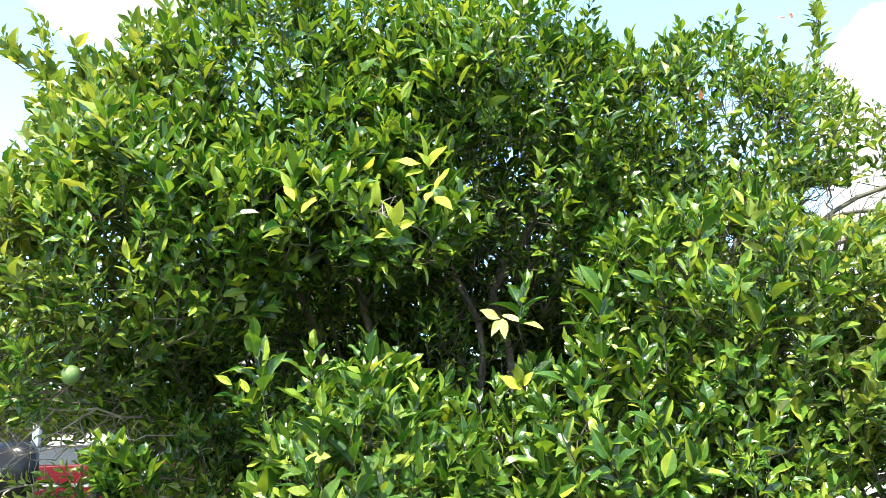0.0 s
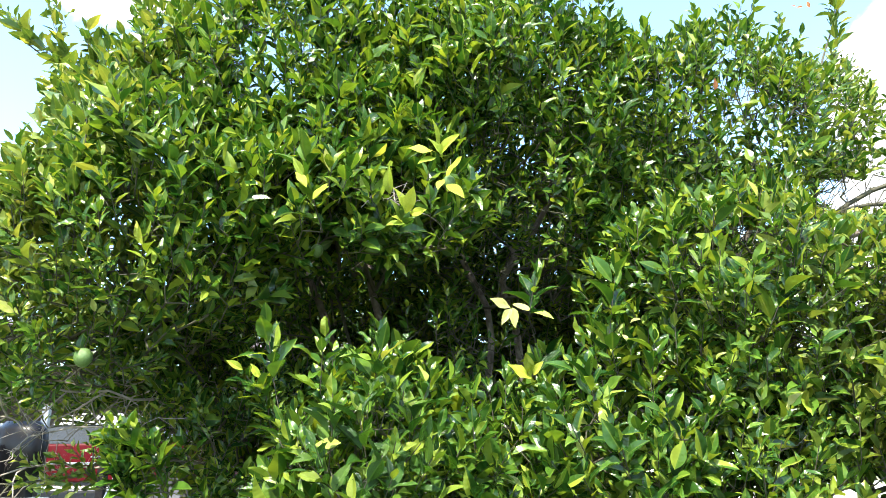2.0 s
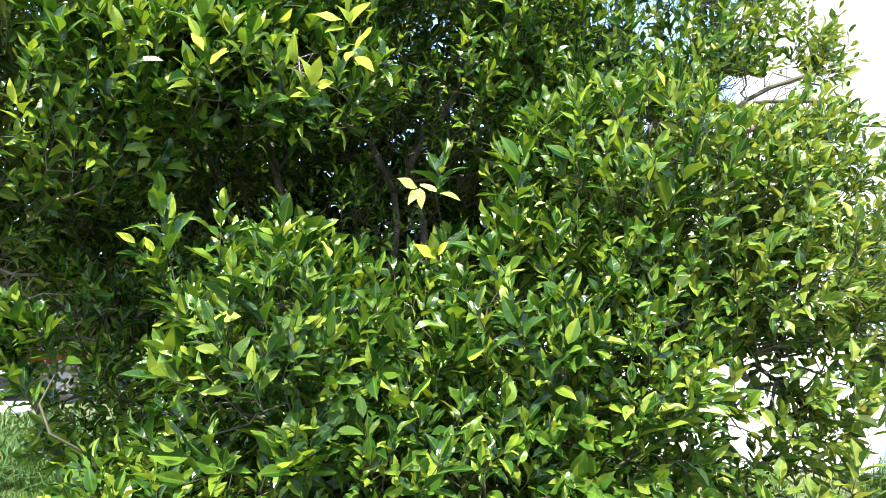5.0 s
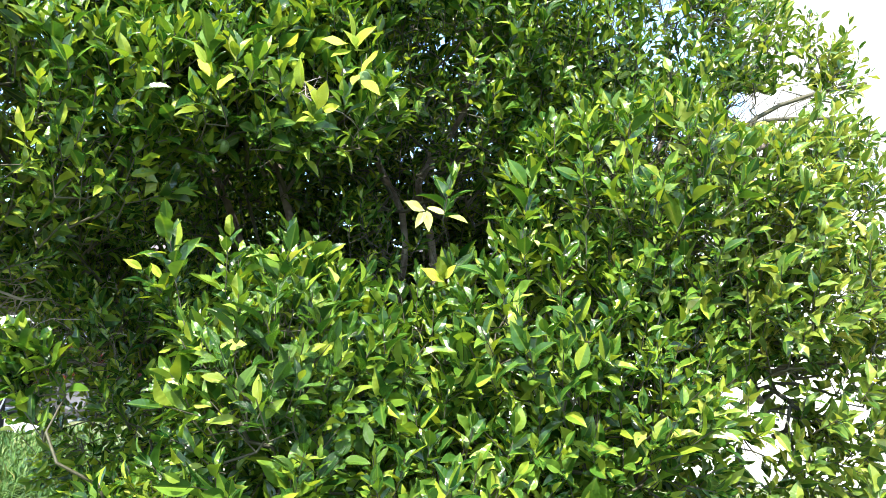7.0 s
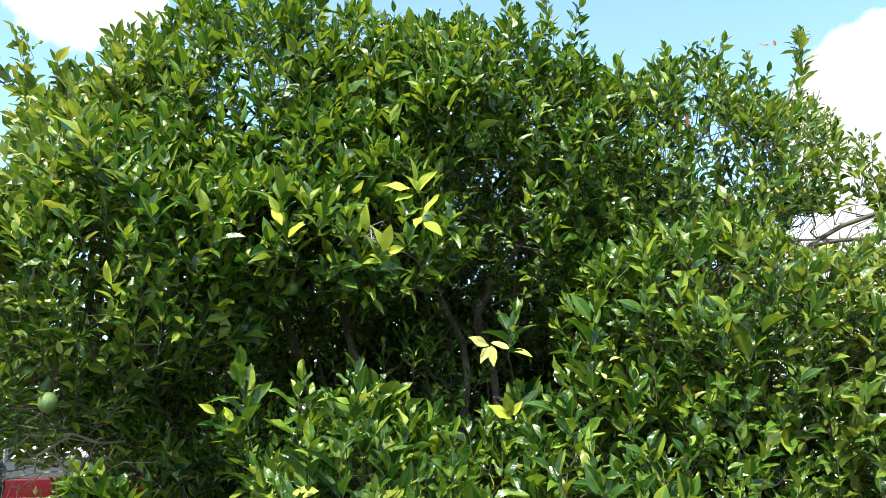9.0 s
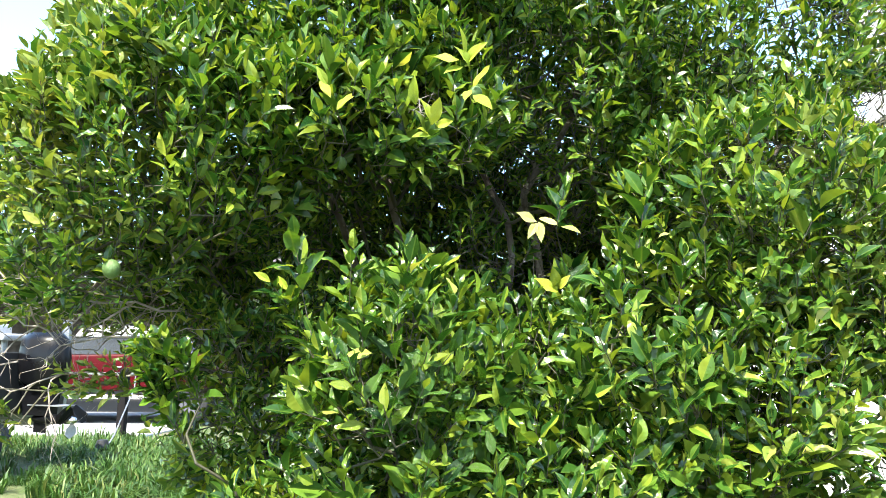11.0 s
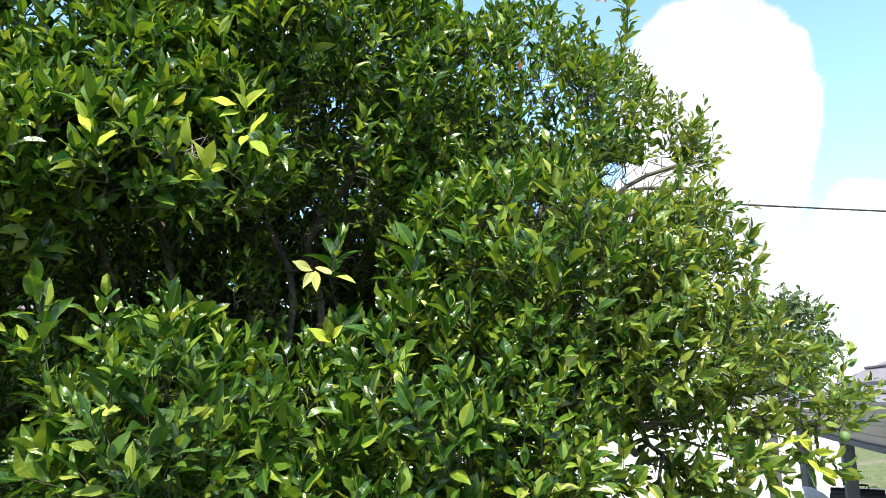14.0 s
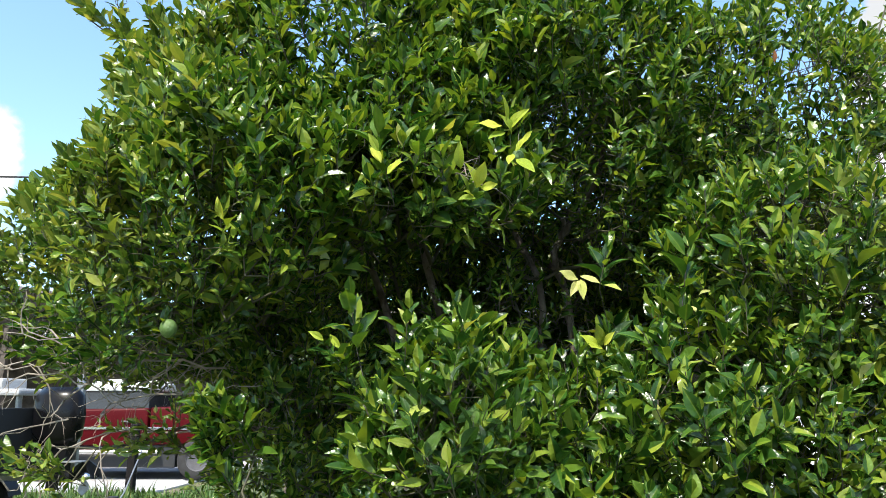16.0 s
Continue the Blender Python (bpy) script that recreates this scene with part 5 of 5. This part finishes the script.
loft(bm, [[(-0.07, -0.07, 1.18), (0.07, -0.07, 1.18), (0.07, 0.07, 1.18), (-0.07, 0.07, 1.18)], [(-0.02, -0.02, 1.23), (0.02, -0.02, 1.23), (0.02, 0.02, 1.23), (-0.02, 0.02, 1.23)]])
part("cap", bm, DARKWOOD, ob)

ob = thing("string_trimmer", (-5.30, 10.15, 0), "string trimmer with a pale shaft leaning on a post", "garden tool")
bm = bmesh.new()
tube(bm, [(0.0, 0.0, 0.10), (-0.02, 0.35, 0.32), (-0.35, 1.55, 0.92), (-0.62, 2.12, 1.16)], 0.011, 8)
part("shaft", bm, GALV, ob, "pale metal shaft")
bm = bmesh.new()
lathe(bm, [(0.0, 0.12), (0.08, 0.13), (0.10, 0.18), (0.07, 0.30), (0.0, 0.31)], 16)
part("cutting_head", bm, IRON, ob)
bm = bmesh.new()
loft(bm, [[(r * math.cos(a), r * math.sin(a), z) for a in (math.pi * k / 10 for k in range(11))] for r, z in ((0.06, 0.10), (0.2, 0.06), (0.2, 0.055), (0.06, 0.09))])
part("guard", bm, BLACK, ob)

# ---------- white panel fence ----------


def make_fence():
    fence = thing("panel_fence", (0, 0, 0), "white painted panel fence in full sun", "fence")
    a, b = Vector((0.8, 8.9, 0)), Vector((6.42, 7.62, 0))
    way = (b - a).normalized()
    turn = Matrix.Translation(a) @ Matrix.Rotation(math.atan2(way.y, way.x), 4, "Z")
    n, wide = 5, (b - a).length / 5
    for k in range(n):
        bm = bmesh.new()
        box(bm, (k * wide + 0.05, -0.015, 0.03), ((k + 1) * wide - 0.05, 0.015, 1.46), 0.004, turn)
        part("panel", bm, WHITE, fence)
        bm = bmesh.new()
        box(bm, (k * wide + 0.05, -0.03, 1.42), ((k + 1) * wide - 0.05, 0.03, 1.50), 0.006, turn)
        part("top_rail", bm, WHITE, fence)
    for k in range(n + 1):
        bm = bmesh.new()
        box(bm, (k * wide - 0.048, -0.048, -0.1), (k * wide + 0.048, 0.048, 1.56), 0.008, turn)
        part("post", bm, WHITE, fence)


make_fence()

# ---------- low metal-roofed shelter ----------


def make_shelter():
    sh = thing("open_shelter", (0, 0, 0), "low open shelter with brown metal roof on grey posts", "shelter")
    far, near = Vector((5.03, 6.20, 0)), Vector((2.9, 2.35, 0))
    way = (near - far).normalized()
    back = Vector((-way.y, way.x, 0))                      # away from the tree, under the roof
    m = Matrix((way, back, Vector((0, 0, 1)))).transposed().to_4x4()
    m.translation = far
    long = (near - far).length
    # roof sheet with standing ribs along its length
    def sheet(pts, name, material, thick=0.02):
        bm = bmesh.new()
        loft(bm, [[m @ Vector((x, y, z)) for y, z in pts] + [m @ Vector((x, y, z - thick)) for y, z in pts[::-1]] for x in (-0.75, long)])
        return part(name, bm, material, sh)

    sheet([(-0.15, 1.56), (0.0, 1.60), (0.30, 1.665)], "roof_sheet", ROOFTIN)
    sheet([(0.30, 1.69), (0.34, 1.71), (1.05, 2.02)], "roof_sheet", ROOFTIN)
    sheet([(1.05, 2.04), (2.6, 1.96)], "roof_sheet", ROOFTIN)
    for y, z in ((0.02, 1.62), (0.31, 1.70), (0.66, 1.865), (1.03, 2.03)):
        bm = bmesh.new()
        tube(bm, [m @ Vector((-0.75, y, z)), m @ Vector((long, y, z))], 0.016, 6)
        part("rib", bm, ROOFTIN, sh)
    for k, z in enumerate((1.545, 1.475, 1.405, 1.335)):
        bm = bmesh.new()
        loft(bm, [[m @ Vector((x, y, zz)) for y, zz in ((-0.10 + 0.016 * k, z), (-0.085 + 0.016 * k, z), (-0.07 + 0.016 * k, z - 0.066), (-0.085 + 0.016 * k, z - 0.066))] for x in (-0.9, long)])
        part("fascia_strip", bm, FASCIA, sh)
    bm = bmesh.new()
    loft(bm, [[m @ Vector((x, y, z)) for y, z in ((-0.06, 1.275), (0.03, 1.275), (0.03, 1.235), (-0.06, 1.235))] for x in (-0.9, long)])
    part("beam", bm, GREYPOST, sh)
    for x, y, top, w in ((1.18, 0.0, 1.56, 0.045), (3.20, 0.0, 1.56, 0.035), (1.18, 2.45, 1.94, 0.04), (3.2, 2.45, 1.94, 0.04), (-0.8, 2.45, 1.94, 0.04)):
        bm = bmesh.new()
        box(bm, (x - w, y - w, -0.1), (x + w, y + w, top), 0.006, m)
        part("post", bm, GREYPOST, sh)


make_shelter()
for at, w, top in (((5.05, 6.90), 0.048, 1.30), ((4.85, 6.15), 0.045, 1.35)):
    ob = thing("grey_post", (at[0], at[1], 0), "weathered grey square post in the lawn", "post", "free-standing posts")
    bm = bmesh.new()
    box(bm, (-w, -w, -0.1), (w, w, top), 0.008)
    part("shaft", bm, GREYPOST, ob)
    bm = bmesh.new()
    box(bm, (-w - 0.006, -w - 0.006, top), (w + 0.006, w + 0.006, top + 0.02), 0.004)
    part("cap", bm, GREYPOST, ob)


def make_covered_mower():
    """A machine under a loose tarp."""
    ob = thing("tarp_covered_mower", (4.64, 5.80, 0), "lawn machine covered by a draped grey-white tarp", "mower", turn=-40)
    bm = bmesh.new()
    n, sections = 56, []
    for z, rx, ry, fold in ((0.06, 0.34, 0.32, 0.060), (0.16, 0.33, 0.31, 0.058), (0.28, 0.32, 0.29, 0.05), (0.40, 0.32, 0.28, 0.040), (0.52, 0.31, 0.26, 0.034), (0.62, 0.28, 0.23, 0.030), (0.70, 0.24, 0.20, 0.024), (0.77, 0.18, 0.15, 0.016), (0.81, 0.10, 0.09, 0.008), (0.82, 0.01, 0.01, 0.0)):
        ring = []
        for k in range(n):
            a = 2 * math.pi * k / n
            f = fold * (math.sin(5 * a + z * 3) + 0.7 * math.sin(9 * a + 1.3 + z * 5) + 0.5 * math.sin(14 * a + 2.1))
            ring.append(((rx + f) * 0.92 * math.cos(a) - 0.16 * z, (ry + f) * 0.88 * math.sin(a), z + 0.03 * math.sin(3 * a + 1) * (1 - z)))
        sections.append(ring)
    loft(bm, sections)
    part("tarp", bm, TARP, ob, "creased grey-white tarp", True)
    for x, y in ((0.2, -0.17), (0.2, 0.17), (-0.2, -0.17), (-0.2, 0.17)):
        bm = bmesh.new()
        lathe(bm, [(0.0, -0.05), (0.09, -0.06), (0.13, -0.04), (0.13, 0.04), (0.09, 0.06), (0.0, 0.05)], 16, Matrix.Translation((x, y, 0.13)) @ Matrix.Rotation(radians(90), 4, "X"))
        part("wheel", bm, RUBBER, ob)
    bm = bmesh.new()
    box(bm, (-0.24, -0.2, 0.12), (0.24, 0.2, 0.3), 0.03)
    part("deck", bm, IRON, ob)


make_covered_mower()


def make_table():
    ob = thing("work_table", (4.72, 5.22, 0), "dark wooden work table under the shelter roof", "table", turn=-42)
    bm = bmesh.new()
    box(bm, (-0.25, -0.2, 0.72), (0.25, 0.2, 0.765), 0.008)
    part("tabletop", bm, DARKWOOD, ob)
    for x in (-0.2, 0.2):
        for y in (-0.15, 0.15):
            bm = bmesh.new()
            box(bm, (x - 0.045, y - 0.04, 0), (x + 0.045, y + 0.04, 0.72), 0.006)
            part("leg", bm, DARKWOOD, ob)
    for y in (-0.15, 0.15):
        bm = bmesh.new()
        box(bm, (-0.155, y - 0.02, 0.36), (0.155, y + 0.02, 0.44), 0.005)
        part("stretcher", bm, DARKWOOD, ob)
    tool = thing("toolbox", (4.62, 5.30, 0.766), "dark grey toolbox lying on the work table", "toolbox", turn=-42)
    bm = bmesh.new()
    box(bm, (-0.2, -0.09, 0), (0.2, 0.09, 0.055), 0.012)
    part("tray", bm, IRON, tool)
    bm = bmesh.new()
    loft(bm, [[(x, y * s, z) for x, y in ((-0.19, -0.09), (0.19, -0.09), (0.19, 0.09), (-0.19, 0.09))] for z, s in ((0.056, 0.95), (0.085, 0.85), (0.10, 0.4))])
    part("lid", bm, BLACK, tool)
    bm = bmesh.new()
    tube(bm, [(-0.08, 0, 0.095), (-0.08, 0, 0.125), (0.08, 0, 0.125), (0.08, 0, 0.095)], 0.008, 6)
    part("handle", bm, BLACK, tool)


make_table()

# ---------- wire and far trees ----------
line = thing("power_line", (0, 0, 0), "black overhead power cable strung between wooden poles", "cable")
bm = bmesh.new()
tube(bm, [(-60 + 3 * k, 20.0, 7.60 + 0.0006 * (3 * k - 75) ** 2) for k in range(51)], 0.028, 6)
part("cable", bm, RUBBER, line)
for x in (-60, 90):
    bm = bmesh.new()
    tube(bm, [(x, 20.1, -0.5), (x, 20.1, 6), (x, 20.1, 11.6)], [0.16, 0.14, 0.10], 10)
    part("pole", bm, GREYPOST, line)


def far_tree(at, height, spread, seed):
    """A distant broadleaf tree: trunk, limbs and clumps of leaves."""
    rng = np.random.default_rng(seed)
    ob = thing("shade_tree", (*at, 0), "distant broad green shade tree", "tree", "trees behind the field")
    bm = bmesh.new()
    tube(bm, [(0, 0, -0.2), (0.1, 0, height * 0.25), (0.0, 0.1, height * 0.5), (0.1, 0, height * 0.8)], [0.35, 0.28, 0.2, 0.06], 9)
    for k in range(7):
        a, z = k * 2.4, height * (0.25 + 0.07 * k)
        r = spread * 0.6
        tube(bm, [(0, 0, z), (r * 0.5 * math.cos(a), r * 0.5 * math.sin(a), z + height * 0.12), (r * math.cos(a), r * math.sin(a), z + height * 0.2)], [0.16, 0.1, 0.04], 6)
    part("trunk", bm, BARK, ob, smooth=True)
    clumps = rng.normal(size=(70, 3))
    clumps /= np.linalg.norm(clumps, axis=1)[:, None]
    clumps *= rng.uniform(0.55, 1.0, 70)[:, None] * np.array([spread, spread, height * 0.36])
    clumps += [0, 0, height * 0.62]
    n = 2800
    c = clumps[rng.integers(0, 70, n)]
    foot = c + rng.normal(size=(n, 3)) * np.array([0.42, 0.42, 0.3])
    way = rng.normal(size=(n, 3))
    way /= np.linalg.norm(way, axis=1)[:, None]
    face = np.cross(way, rng.normal(size=(n, 3)))
    face /= np.linalg.norm(face, axis=1)[:, None]
    me = leaves_mesh("crown", foot, way, face, rng.uniform(0.26, 0.5, n), FAR_LEAF)
    crown = tagged(new("crown", me), kind="stuff")
    crown.parent = ob


for at, height, spread, seed in (((22.7, 30.0), 6.6, 2.5, 1), ((40, 37), 4.6, 2.2, 3), ((-2.6, 26), 6.0, 3.2, 5), ((-7.0, 27), 7.0, 3.4, 9), ((4.5, 30), 6.5, 3.4, 6), ((-20, 30), 6.5, 3.4, 7), ((11, 32), 6.0, 3.4, 8)):
    far_tree(at, height, spread, seed)


def hedge(name, label, lo, hi, count, seed):
    rng = np.random.default_rng(seed)
    foot = rng.uniform(lo, hi, (count, 3))
    way = rng.normal(size=(count, 3)) + [0, 0, 0.5]
    way /= np.linalg.norm(way, axis=1)[:, None]
    face = np.cross(way, rng.normal(size=(count, 3)))
    face /= np.linalg.norm(face, axis=1)[:, None]
    ob = thing(name, ((lo[0] + hi[0]) / 2, (lo[1] + hi[1]) / 2, 0), label, "shrub")
    foot = foot - np.array([(lo[0] + hi[0]) / 2, (lo[1] + hi[1]) / 2, 0])
    keep = np.array([noise.noise(Vector(f) * 1.6) > -0.25 + 0.5 * max(0, f[2] / hi[2] - 0.6) for f in foot])
    crown = tagged(new("foliage", leaves_mesh("foliage", foot[keep], way[keep], face[keep], rng.uniform(0.06, 0.13, keep.sum()), FAR_LEAF)), kind="stuff")
    crown.parent = ob
    bm = bmesh.new()
    for k in range(9):
        x, y = rng.uniform(-1, 1) * (hi[0] - lo[0]) * 0.4, rng.uniform(-1, 1) * (hi[1] - lo[1]) * 0.4
        tube(bm, [(x, y, -0.05), (x + 0.1, y, hi[2] * 0.4), (x + 0.05, y + 0.1, hi[2] * 0.8)], [0.03, 0.022, 0.008], 6)
    part("stems", bm, BARK, ob)


hedge("shrub", "loose sunlit shrub behind the orange tree", (-3.0, 8.2, 0.05), (-0.9, 9.6, 2.3), 5200, 21)
